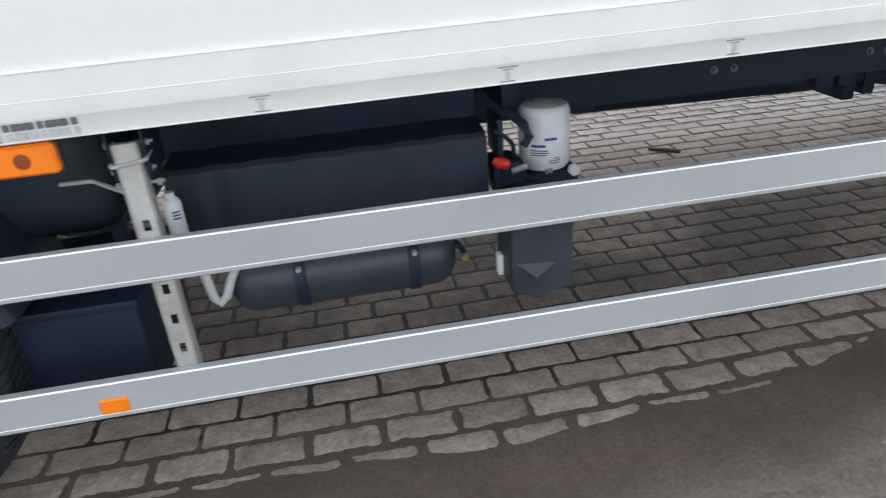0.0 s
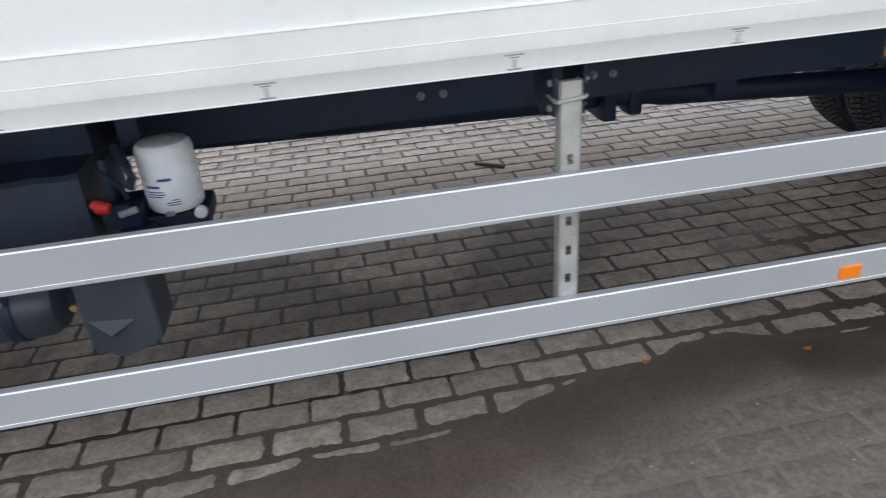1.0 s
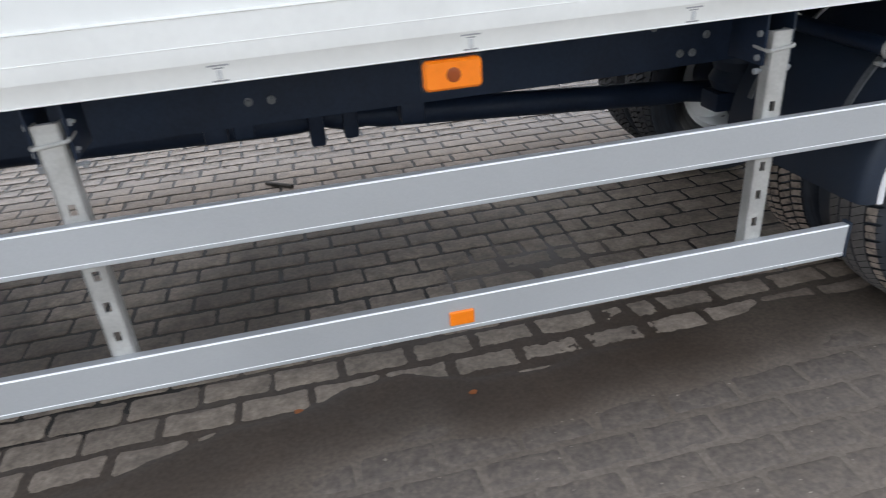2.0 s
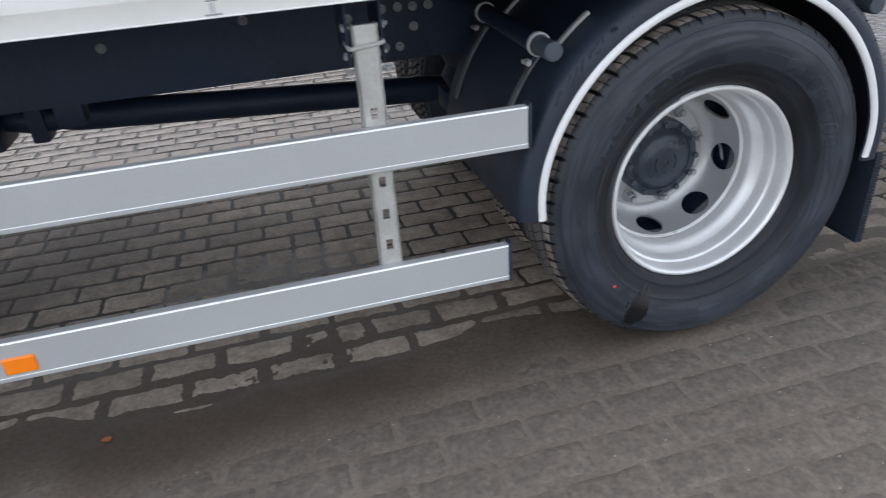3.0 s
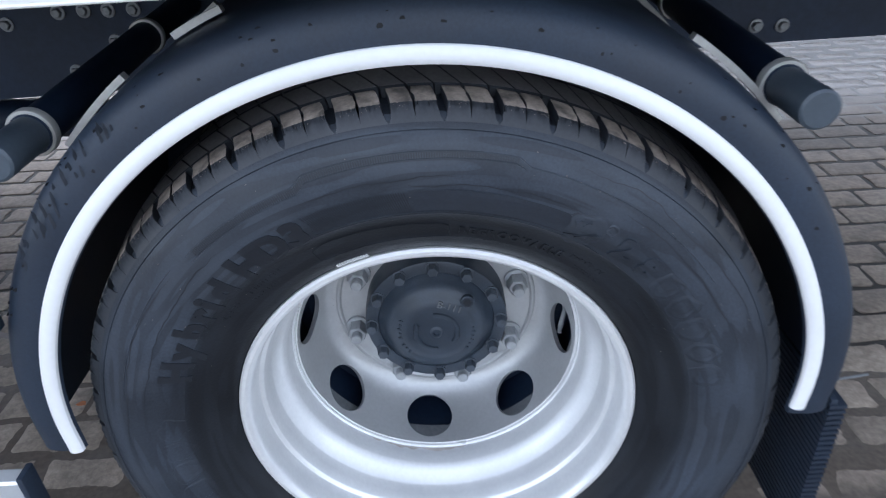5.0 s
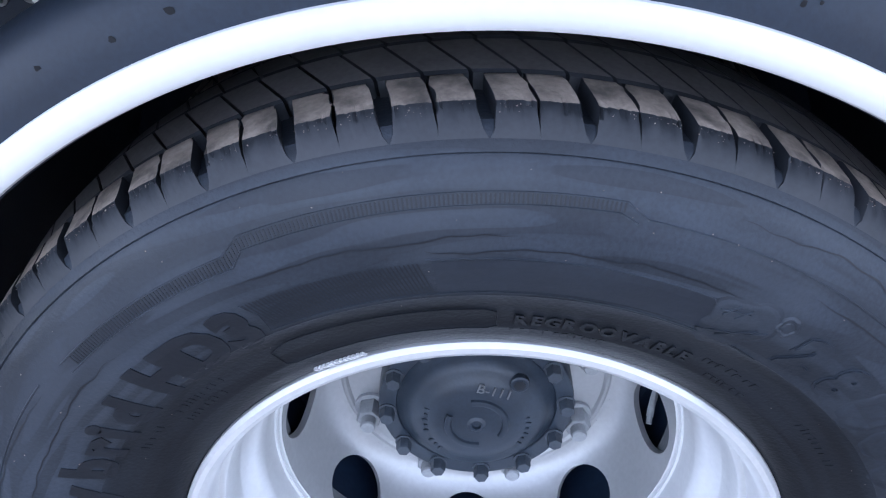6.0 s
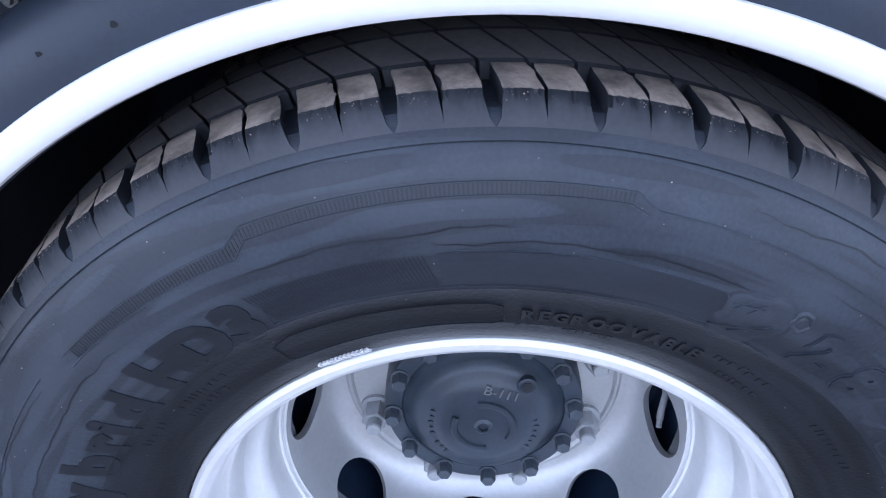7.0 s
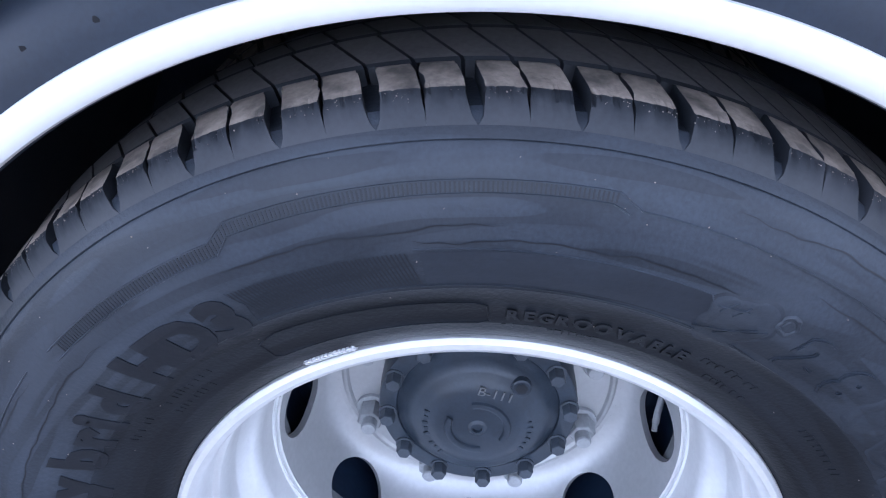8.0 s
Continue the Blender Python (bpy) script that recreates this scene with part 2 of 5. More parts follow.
WASHER = material("zinc_washer", (0.20, 0.21, 0.22), 0.5, 0.3, 0.2, 30, 150, 0.1)
BOLT = material("dull_zinc_bolt", (0.16, 0.17, 0.18), 0.55, 0.3, 0.2, 30, 150, 0.1)
NUT = material("galvanised_nut", (0.38, 0.395, 0.41), 0.45, 0.4, 0.15, 30, 200, 0.1)
STRIP = material("white_rubber_edging", (0.78, 0.785, 0.79), 0.42, 0, 0.03, 6, 120, 0.05, 0.06)
ORANGE = material("amber_lens", (1.0, 0.235, 0.004), 0.35, 0, 0.06, 30, 400, 0.2, 0.05, coat=0.25)
AMBER_DARK = material("amber_lens_core", (0.3, 0.06, 0.01), 0.3, 0, 0.1)
FILTER = material("white_filter_paint", (0.74, 0.76, 0.77), 0.3, 0, 0.05, 8, 60, 0.03)
BLUE = material("blue_print", (0.03, 0.07, 0.22), 0.5)
RED = material("red_plastic", (0.48, 0.022, 0.015), 0.45)
BRASS = material("brass", (0.5, 0.32, 0.14), 0.4, 0.7)
SILT = material("wet_joint_silt", (0.045, 0.042, 0.039), 0.42, 0, 0.2, 2, 60, 0.04, 0.04, distance=0.0006)
WOOD = material("wet_dark_twig", (0.025, 0.02, 0.016), 0.7)
LEAF = material("dry_orange_leaf", (0.4, 0.13, 0.04), 0.7)
CRUMB = material("pale_gravel", (0.34, 0.305, 0.26), 0.85, 0, 0.4, 60, 300, 0.3, 0.1, (0.20, 0.15, 0.11), 40, 0.8)
WHITE_HOSE = material("pale_grey_hose", (0.6, 0.62, 0.62), 0.45)
GRIME = material("dried_dark_grime", (0.006, 0.007, 0.010), 0.7)
TAR = material("wet_black_tar", (0.0035, 0.0040, 0.0055), 0.35, 0, 0.2, 40, 200, 0.3)
LIGHT_BLOCK = material("grey_light_block", (0.30, 0.30, 0.29), 0.7, 0, 0.1, 0.6, 20, 0.1)
RUST = material("thin_brown_rust", (0.50, 0.45, 0.405), 0.7)
PINK = material("red_paint_dot", (0.6, 0.06, 0.06), 0.6)



def sidewall_rubber(name):
    """Tyre rubber with dried water marks that run round the wheel in wavy contours."""
    m = material(name, (0.0192, 0.0236, 0.0312), 0.46, 0, 0.24, 9, 300, 0.5, 0.1, (0.030, 0.035, 0.043), 7, 0.6, distance=0.0007)
    n, l = m.node_tree.nodes, m.node_tree.links
    bsdf = n["Principled BSDF"]
    bsdf.inputs["Specular IOR Level"].default_value = 0.32

    def maths(kind, a, b=0.0):
        r = n.new("ShaderNodeMath")
        r.operation = kind
        for i, v in enumerate((a, b)):
            if isinstance(v, (int, float)):
                r.inputs[i].default_value = v
            else:
                l.new(v, r.inputs[i])
        return r.outputs[0]

    split = n.new("ShaderNodeSeparateXYZ")
    l.new(n.new("ShaderNodeNewGeometry").outputs["Position"], split.inputs[0])
    x, z = split.outputs["X"], maths("SUBTRACT", split.outputs["Z"], 0.51)
    r = maths("SQRT", maths("ADD", maths("MULTIPLY", x, x), maths("MULTIPLY", z, z)))
    a = maths("ARCTAN2", x, z)
    vec = n.new("ShaderNodeCombineXYZ")
    l.new(maths("MULTIPLY", a, 1.5), vec.inputs[0])
    l.new(maths("MULTIPLY", r, 34.0), vec.inputs[1])
    t = n.new("ShaderNodeTexNoise")
    t.inputs["Scale"].default_value, t.inputs["Detail"].default_value, t.inputs["Roughness"].default_value = 1.0, 2.5, 0.4
    l.new(vec.outputs[0], t.inputs["Vector"])
    wave = maths("FRACT", maths("MULTIPLY", t.outputs["Fac"], 4.0))
    band = n.new("ShaderNodeValToRGB")
    ramp = band.color_ramp
    for k, (at, v) in enumerate(((0.0, 0.74), (0.08, 0.97), (0.45, 1.12), (0.62, 1.03), (0.66, 0.74), (0.98, 0.82))):
        e = ramp.elements[k] if k < 2 else ramp.elements.new(at)
        e.position, e.color = at, (v, v, v, 1)
    l.new(wave, band.inputs["Fac"])
    tint = n.new("ShaderNodeVectorMath")
    tint.operation = "SCALE"
    l.new(bsdf.inputs["Base Color"].links[0].from_socket, tint.inputs[0])
    # tone stepped by radius: darkest near the rim, paler outwards
    dust = n.new("ShaderNodeValToRGB")
    ramp = dust.color_ramp
    for k, (at, v) in enumerate(((0.300, 0.58), (0.352, 0.62), (0.368, 1.26), (0.390, 1.72), (0.440, 1.78), (0.472, 1.42))):
        e = ramp.elements[k] if k < 2 else ramp.elements.new((at - 0.29) / 0.2)
        e.position, e.color = (at - 0.29) / 0.2, (v / 2, v / 2, v / 2, 1)
    l.new(maths("DIVIDE", maths("SUBTRACT", r, 0.29), 0.2), dust.inputs["Fac"])
    l.new(maths("MULTIPLY", maths("MULTIPLY", band.outputs["Color"], dust.outputs["Color"]), 2.0), tint.inputs["Scale"])
    l.new(tint.outputs[0], bsdf.inputs["Base Color"])
    return m


TYRE = sidewall_rubber("marked_sidewall_rubber")


# ---- building helpers ----
PLACE = {}


def part(name, bm, mats, parent=None, label="", smooth=True, weld=True):
    """One mesh object from bm, whose vertices are in world metres, under parent."""
    if weld:
        bmesh.ops.remove_doubles(bm, verts=bm.verts, dist=1e-5)
    bmesh.ops.recalc_face_normals(bm, faces=bm.faces)
    co = np.array([v.co for v in bm.verts])
    mid = Vector((co.min(0) + co.max(0)) / 2)
    for v in bm.verts:
        v.co -= mid
    me = bpy.data.meshes.new(name)
    bm.to_mesh(me)
    bm.free()
    for m in (mats if isinstance(mats, (list, tuple)) else (mats,)):
        me.materials.append(m)
    if smooth:
        me.shade_smooth()
        me.set_sharp_from_angle(angle=radians(32))
    ob = new(name, me)
    return settle_under(ob, mid, parent, label)


def settle_under(ob, mid, parent, label=""):
    ob.parent = parent
    ob.location = mid - PLACE[parent] if parent else mid
    PLACE[ob] = Vector(mid)
    if label:
        ob["label"] = label
    return ob


def holder(name, at, parent=None, label=""):
    return settle_under(new(name), Vector(at), parent, label)


def box(bm, x0, x1, y0, y1, z0, z1, bevel=0.0, mat=0, segments=2):
    b = bmesh.new()
    bmesh.ops.create_cube(b, size=1.0)
    for v in b.verts:
        v.co = Vector(((x0 + x1) / 2 + v.co.x * (x1 - x0), (y0 + y1) / 2 + v.co.y * (y1 - y0), (z0 + z1) / 2 + v.co.z * (z1 - z0)))
    if bevel:
        bmesh.ops.bevel(b, geom=b.edges[:], offset=bevel, segments=segments, affect="EDGES", profile=0.6)
    return merge(bm, b, mat)


def merge(bm, b, mat=0):
    at = {v: bm.verts.new(v.co) for v in b.verts}
    for f in b.faces:
        g = bm.faces.new([at[v] for v in f.verts])
        g.material_index = mat or f.material_index
    b.free()
    return bm


def moved(bm, m):
    bmesh.ops.transform(bm, matrix=m, verts=bm.verts)
    return bm


def lathe(profile, segments=96, start=0.0, stop=360.0, centre=(0, 0, 0), closed=False, bm=None, mat=0):
    """Turns a profile of (radius, y) about the y axis; with closed, the profile is a loop."""
    bm = bm or bmesh.new()
    full = abs(stop - start) >= 360
    rings = []
    for i in range(segments if full else segments + 1):
        a = radians(start + (stop - start) * i / segments)
        rings.append([bm.verts.new((centre[0] + r * math.cos(a), centre[1] + y, centre[2] + r * math.sin(a))) for r, y in profile])
    count = len(profile)
    for i in range(segments):
        p, q = rings[i], rings[(i + 1) % len(rings)]
        for j in range(count if closed else count - 1):
            k = (j + 1) % count
            f = bm.faces.new((p[j], p[k], q[k], q[j]))
            f.material_index = mat
    if closed and not full:
        for ring in (rings[0], rings[-1]):
            bm.faces.new(ring).material_index = mat
    return bm


def sweep(bm, points, radius, sides=10, mat=0):
    """A round tube or rod along points."""
    pts = [Vector(p) for p in points]
    rings = []
    for i, p in enumerate(pts):
        d = (pts[min(i + 1, len(pts) - 1)] - pts[max(i - 1, 0)]).normalized()
        side = d.cross(Vector((0.13, 0.31, 0.94))).normalized()
        up = side.cross(d)
        r = radius[i] if isinstance(radius, (list, tuple)) else radius
        rings.append([bm.verts.new(p + r * (math.cos(6.2832 * k / sides) * side + math.sin(6.2832 * k / sides) * up)) for k in range(sides)])
    for a, b in zip(rings, rings[1:]):
        for k in range(sides):
            bm.faces.new((a[k], a[(k + 1) % sides], b[(k + 1) % sides], b[k])).material_index = mat
    for ring in (rings[0], rings[-1]):
        bm.faces.new(ring).material_index = mat
    return bm


def extrude_x(profile, x0, x1, bm=None, steps=1, mat=0, caps=True):
    """A closed outline of (y, z) drawn out along x."""
    bm = bm or bmesh.new()
    rings = [[bm.verts.new((x0 + (x1 - x0) * i / steps, y, z)) for y, z in profile] for i in range(steps + 1)]
    for a, b in zip(rings, rings[1:]):
        for k in range(len(profile)):
            bm.faces.new((a[k], a[(k + 1) % len(profile)], b[(k + 1) % len(profile)], b[k])).material_index = mat
    if caps:
        for ring in (rings[0], rings[-1]):
            bm.faces.new(ring).material_index = mat
    return bm


def hexagon(bm, centre, radius, depth, mat=0, turn=0.0):
    """A hexagonal head whose face looks towards -y."""
    x, y, z = centre
    pts = [(x + radius * math.cos(radians(60 * k + turn)), z + radius * math.sin(radians(60 * k + turn))) for k in range(6)]
    back = [bm.verts.new((px, y, pz)) for px, pz in pts]
    mid = [bm.verts.new((px, y - depth * 0.85, pz)) for px, pz in pts]
    front = [bm.verts.new((x + (px - x) * 0.86, y - depth, z + (pz - z) * 0.86)) for px, pz in pts]
    for a, b in ((back, mid), (mid, front)):
        for k in range(6):
            bm.faces.new((a[k], a[(k + 1) % 6], b[(k + 1) % 6], b[k])).material_index = mat
    bm.faces.new(front).material_index = mat
    return bm


def disc(bm, centre, radius, depth, sides=20, mat=0, edge=0.15):
    """A short round stud or washer that stands out towards -y."""
    x, y, z = centre
    lathe([(radius, 0), (radius, -depth * (1 - edge)), (radius * (1 - edge), -depth), (0.0001, -depth)], sides, centre=centre, bm=bm, mat=mat)
    return bm


def rounded(w, h, r, steps=5):
    pts = []
    for cx, cz, a0 in ((w / 2 - r, h / 2 - r, 0), (-w / 2 + r, h / 2 - r, 90), (-w / 2 + r, -h / 2 + r, 180), (w / 2 - r, -h / 2 + r, 270)):
        for i in range(steps + 1):
            a = radians(a0 + 90 * i / steps)
            pts.append((cx + r * math.cos(a), cz + r * math.sin(a)))
    return pts


def plate(bm, centre, w, h, r, depth, mat=0, soft=0.002):
    """A rounded plate on a wall that looks towards -y; centre lies on its back."""
    x, y, z = centre
    rings = []
    for inset, d in ((0, 0), (0, depth - soft), (soft, depth)):
        rings.append([bm.verts.new((x + px, y - d, z + pz)) for px, pz in rounded(w - 2 * inset, h - 2 * inset, max(r - inset, 0.0005))])
    for a, b in zip(rings, rings[1:]):
        for k in range(len(a)):
            bm.faces.new((a[k], a[(k + 1) % len(a)], b[(k + 1) % len(a)], b[k])).material_index = mat
    bm.faces.new(rings[-1]).material_index = mat
    return bm


# ---- the truck ----
truck = tagged(holder("box_truck", (-2.2, 1.11, 0)), "white box truck with silver side guards parked on paving", "truck")
AXLE_Z = 0.51
SIDE = -0.155      # outer face of the load body
LEFT_END, RIGHT_END = -6.9, 3.3

# load body, sheared upwards towards the rear to fit the camera's view
def risen(bm):
    for v in bm.verts:
        v.co.z += 0.0035 * (v.co.x + 4.2)
    return bm


bm = bmesh.new()
extrude_x([(SIDE + 0.004, 1.266), (SIDE + 0.004, 3.55), (SIDE + 0.03, 3.6), (2.36, 3.6), (2.385, 3.55), (2.385, 1.266)], LEFT_END, RIGHT_END, bm)
part("load_body", risen(bm), WHITE, truck, "smooth white box body")
bm = extrude_x([(SIDE + 0.010, 1.120), (SIDE + 0.0035, 1.1203), (SIDE + 0.0020, 1.1220), (SIDE + 0.0032, 1.1242), (SIDE - 0.0034, 1.1655), (SIDE - 0.0044, 1.1668), (SIDE - 0.0050, 1.1690), (SIDE - 0.0052, 1.2030),
                (SIDE - 0.0064, 1.2036), (SIDE - 0.0064, 1.2042), (SIDE - 0.0048, 1.2054), (SIDE - 0.0050, 1.2610), (SIDE - 0.0072, 1.2622), (SIDE - 0.0072, 1.2630), (SIDE + 0.003, 1.2668), (SIDE + 0.06, 1.2668), (SIDE + 0.06, 1.120)], LEFT_END, RIGHT_END)
part("sill", risen(bm), SKIRT, truck, "white sill rail with faint seams")
bm = bmesh.new()
box(bm, LEFT_END + 0.02, RIGHT_END - 0.02, SIDE + 0.065, 2.32, 1.18, 1.255, 0.004)
part("floor_pan", bm, BLACK, truck, "black underside of the load floor")
for i in range(17):
    x = -6.4 + 0.57 * i
    bm = bmesh.new()
    box(bm, x - 0.03, x + 0.03, SIDE + 0.07, 2.3, 1.128, 1.178, 0.004)
    part("cross_member", bm, BLACK, truck)
bm = bmesh.new()
box(bm, LEFT_END + 0.02, RIGHT_END - 0.02, 2.325, 2.38, 1.12, 1.262, 0.004)
part("sill", bm, SKIRT, truck)
for i in range(15):
    x = -5.0727 + 0.5477 * i
    bm = bmesh.new()
    for k, (z, w, h, mat) in enumerate(((1.1605, 0.046, 0.0036, 0), (1.1545, 0.022, 0.0030, 0), (1.1410, 0.010, 0.020, 1), (1.1275, 0.034, 0.0036, 0))):
        lean = SIDE + 0.0032 - 0.0066 * (z - 1.1242) / 0.0413
        plate(bm, (x, lean + 0.0028, z), w, h, 0.0014, 0.0032 if h < 0.01 else 0.0046, mat, 0.0003)
    part("sill_mark", risen(bm), [PALE_MARK, FADED], truck, "small printed I-shaped mark")
# two rows of dark lettering on the sill that cannot be read
for row, z in enumerate((1.156, 1.136)):
    for k in range(9):
        w = 0.012 + 0.006 * ((k * 7 + row * 3) % 3)
        bm = bmesh.new()
        plate(bm, (-4.905 - 0.0225 * k, SIDE + 0.0050 - 0.0035 * (1 - row), z), w, 0.015, 0.002, 0.0065, soft=0.0003)
        part("print_bar", risen(bm), MARK if row == 0 else FADED, truck)

# marker lamps under the sill
for x, zl in ((-5.038, 1.076), (-1.828, 1.082)):
    lamp = holder("marker_lamp", (x, -0.13, zl), truck, "rectangular amber side marker lamp")
    bm = bmesh.new()
    plate(bm, (x, -0.112, zl), 0.146, 0.078, 0.008, 0.012)
    part("lamp_base", bm, COVER, lamp)
    bm = bmesh.new()
    plate(bm, (x, -0.122, zl), 0.138, 0.070, 0.012, 0.022, soft=0.006)
    part("lens", bm, ORANGE, lamp, "amber lens")
    bm = bmesh.new()
    lathe([(0.017, 0), (0.017, -0.0012), (0.012, -0.002), (0.0001, -0.002)], 24, centre=(x, -0.144, zl), bm=bm)
    part("reflector_core", bm, AMBER_DARK, lamp, "darker round core")
    bm = bmesh.new()
    box(bm, x - 0.06, x + 0.06, -0.112, -0.1, zl - 0.03, 1.175, 0.002)
    part("bracket", bm, BLACK, lamp)

# side guard: two aluminium planks on channel posts
FACE = -0.12
for top, end in ((0.849, -0.56), (0.476, -0.618)):
    rail = holder("side_guard_rail", ((LEFT_END + end) / 2, FACE, top - 0.05), truck, "grey anodised aluminium side guard plank")
    b0 = top - 0.113
    shape = [(FACE, b0 + 0.003), (FACE, b0 + 0.0125), (FACE + 0.0004, b0 + 0.0132), (FACE + 0.0014, b0 + 0.0138), (FACE + 0.0014, top - 0.0100), (FACE + 0.0010, top - 0.0096), (FACE - 0.0004, top - 0.0086),
             (FACE + 0.0020, top - 0.0052), (FACE + 0.0034, top - 0.0046), (FACE + 0.026, top - 0.0050), (FACE + 0.028, top - 0.006), (FACE + 0.028, b0), (FACE + 0.003, b0)]
    bm = extrude_x(shape, -5.75, end - 0.004)
    # chamfers get near-white colour as the sky's glint along the plank
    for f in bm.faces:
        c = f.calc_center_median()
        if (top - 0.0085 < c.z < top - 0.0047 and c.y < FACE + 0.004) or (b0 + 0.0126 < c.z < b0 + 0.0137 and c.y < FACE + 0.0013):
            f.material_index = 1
    part("plank", bm, [ALU, EDGE_GLINT], rail, smooth=False)
    bm = bmesh.new()
    box(bm, end - 0.004, end + 0.006, FACE - 0.002, FACE + 0.032, b0 - 0.003, top + 0.003, 0.003)
    part("end_cap", bm, PLASTIC, rail, "black plastic end cap")
    if top < 0.6:
        for x, zr in ((-5.044, 0.402), (-1.843, 0.408)):
            bm = bmesh.new()
            plate(bm, (x, FACE + 0.003, zr), 0.070, 0.044, 0.004, 0.009, soft=0.003)
            part("reflector", bm, ORANGE, rail, "small amber reflector")

for x in (-4.846, -2.722, -0.935):
    post = holder("side_guard_post", (x, -0.06, 0.75), truck, "slotted galvanised channel post")
    w, y0 = 0.0265, FACE + 0.0285
    bm = bmesh.new()
    zs = [0.375]
    slots = [0.439 + 0.087 * i for i in range(6)]
    for s in slots:
        zs += [s - 0.014, s + 0.014]
    zs.append(1.074)
    for i in range(len(zs) - 1):
        hole = i % 2 == 1
        spans = ((-w, -0.0085), (0.0085, w)) if hole else ((-w, w),)
        for a, c in spans:
            box(bm, x + a, x + c, y0, y0 + 0.004, zs[i], zs[i + 1])
    for s in (-1, 1):
        box(bm, x + s * w - 0.002, x + s * w + 0.002, y0, y0 + 0.035, 0.375, 1.074)
    part("channel", bm, GALV, post, smooth=False)
    bm = bmesh.new()
    sweep(bm, [(x - 0.040, y0 + 0.055, 1.030), (x - 0.040, y0 + 0.002, 1.026), (x - 0.036, y0 - 0.005, 1.025), (x + 0.034, y0 - 0.005, 1.033), (x + 0.039, y0 + 0.002, 1.034), (x + 0.040, y0 + 0.055, 1.037)], 0.0050, 8)
    part("clamp_band", bm, GALV, post)
    for z, out in ((1.066, 0.056), (1.004, 0.050), (0.968, 0.060)):
        bm = bmesh.new()
        sweep(bm, [(x - 0.050, y0 + 0.03, z), (x + out, y0 + 0.03, z + 0.002)], 0.0042, 8)
        for s in (-0.044, out - 0.012):
            sweep(bm, [(x + s - 0.005, y0 + 0.03, z), (x + s + 0.005, y0 + 0.03, z)], 0.0092, 6)
        part("cross_bolt", bm, NUT, post)
    bm = bmesh.new()
    box(bm, x + 0.036, x + 0.042, y0 + 0.01, y0 + 0.16, 0.985, 1.12, 0.002)
    box(bm, x - 0.042, x - 0.036, y0 + 0.01, y0 + 0.16, 0.985, 1.12, 0.002)
    part("hanger", bm, BLACK, post)

# chassis rails, lower edge raised towards the rear to fit the camera's view
def kicked(bm):
    for v in bm.verts:
        if v.co.z < 0.95:
            v.co.z += 0.033 * max(0.0, min(1.0, (v.co.x + 1.1) / 2.0))
    return bm


for y in (0.68, 1.54):
    s = 1 if y < 1 else -1
    shape = [(y, 0.797), (y, 1.06), (y + s * 0.07, 1.06), (y + s * 0.07, 1.052), (y + s * 0.008, 1.052), (y + s * 0.008, 0.805), (y + s * 0.07, 0.805), (y + s * 0.07, 0.797)]
    part("chassis_rail", kicked(extrude_x(shape, -6.8, 3.0, steps=49)), BLACK, truck, "black painted steel chassis rail", smooth=False)
    part("subframe", extrude_x([(y + s * 0.004, 1.062), (y + s * 0.004, 1.098), (y + s * 0.07, 1.098), (y + s * 0.07, 1.062)], -6.8, 3.0, steps=49), BLACK, truck)
for x, z in [(-2.346, 0.878), (-2.271, 0.876), (-1.627, 0.956), (-0.872, 0.958), (-0.758, 0.976), (-0.704, 0.977), (-0.653, 0.975), (-0.600, 0.974), (-0.655, 0.911),
             (-0.758, 0.852), (-0.708, 0.850), (0.718, 0.866), (0.775, 0.864), (-2.98, 0.876), (-2.9, 0.876), (-1.2, 0.99), (0.98, 0.98), (1.06, 0.98)]:
    bm = bmesh.new()
    disc(bm, (x, 0.68, z), 0.0150, 0.004, 16)
    hexagon(bm, (x, 0.676, z), 0.0100, 0.010)
    part("chassis_bolt", bm, WASHER if x > -1.1 else BOLT, truck, "dull grey hexagon bolt with washer")
for x in (-5.2, -3.6, -2.05, -0.8, 0.85, 1.8, 2.9):
    bm = bmesh.new()
    box(bm, x - 0.05, x + 0.05, 0.76, 1.46, 0.83, 1.03, 0.006)
    part("frame_cross_member", bm, BLACK, truck)

# drive line
bm = bmesh.new()
sweep(bm, [(-5.6, 1.11, 0.76), (-2.30, 1.11, 0.676), (-2.20, 1.11, 0.67), (-2.1, 1.11, 0.665)], [0.057, 0.057, 0.05, 0.035], 20)
part("drive_shaft", bm, BLACK, truck)
bm = bmesh.new()
sweep(bm, [(-2.1, 1.11, 0.672), (-2.0, 1.11, 0.662), (-1.92, 1.11, 0.658), (-1.86, 1.11, 0.654), (-0.52, 1.11, 0.570), (-0.45, 1.11, 0.565), (-0.3, 1.11, 0.55)], [0.04, 0.055, 0.045, 0.054, 0.054, 0.045, 0.055], 24)
part("drive_shaft", bm, BLACK, truck)
bm = bmesh.new()
box(bm, -2.16, -2.10, 1.0, 1.2, 0.585, 0.82, 0.012)
part("shaft_bearing", bm, BLACK, truck)
for x0, x1, y0, y1, z0, z1 in ((-2.02, -1.96, 1.05, 1.17, 0.585, 0.71), (-1.83, -1.74, 0.72, 0.8, 0.715, 0.80), (-2.52, -2.44, 0.72, 0.78, 0.735, 0.80), (-2.42, -2.35, 0.72, 0.78, 0.74, 0.80), (-3.55, -3.42, 0.72, 0.80, 0.765, 0.80)):
    bm = bmesh.new()
    box(bm, x0, x1, y0, y1, z0, z1, 0.012)
    part("frame_bracket", bm, BLACK, truck)
bm = bmesh.new()
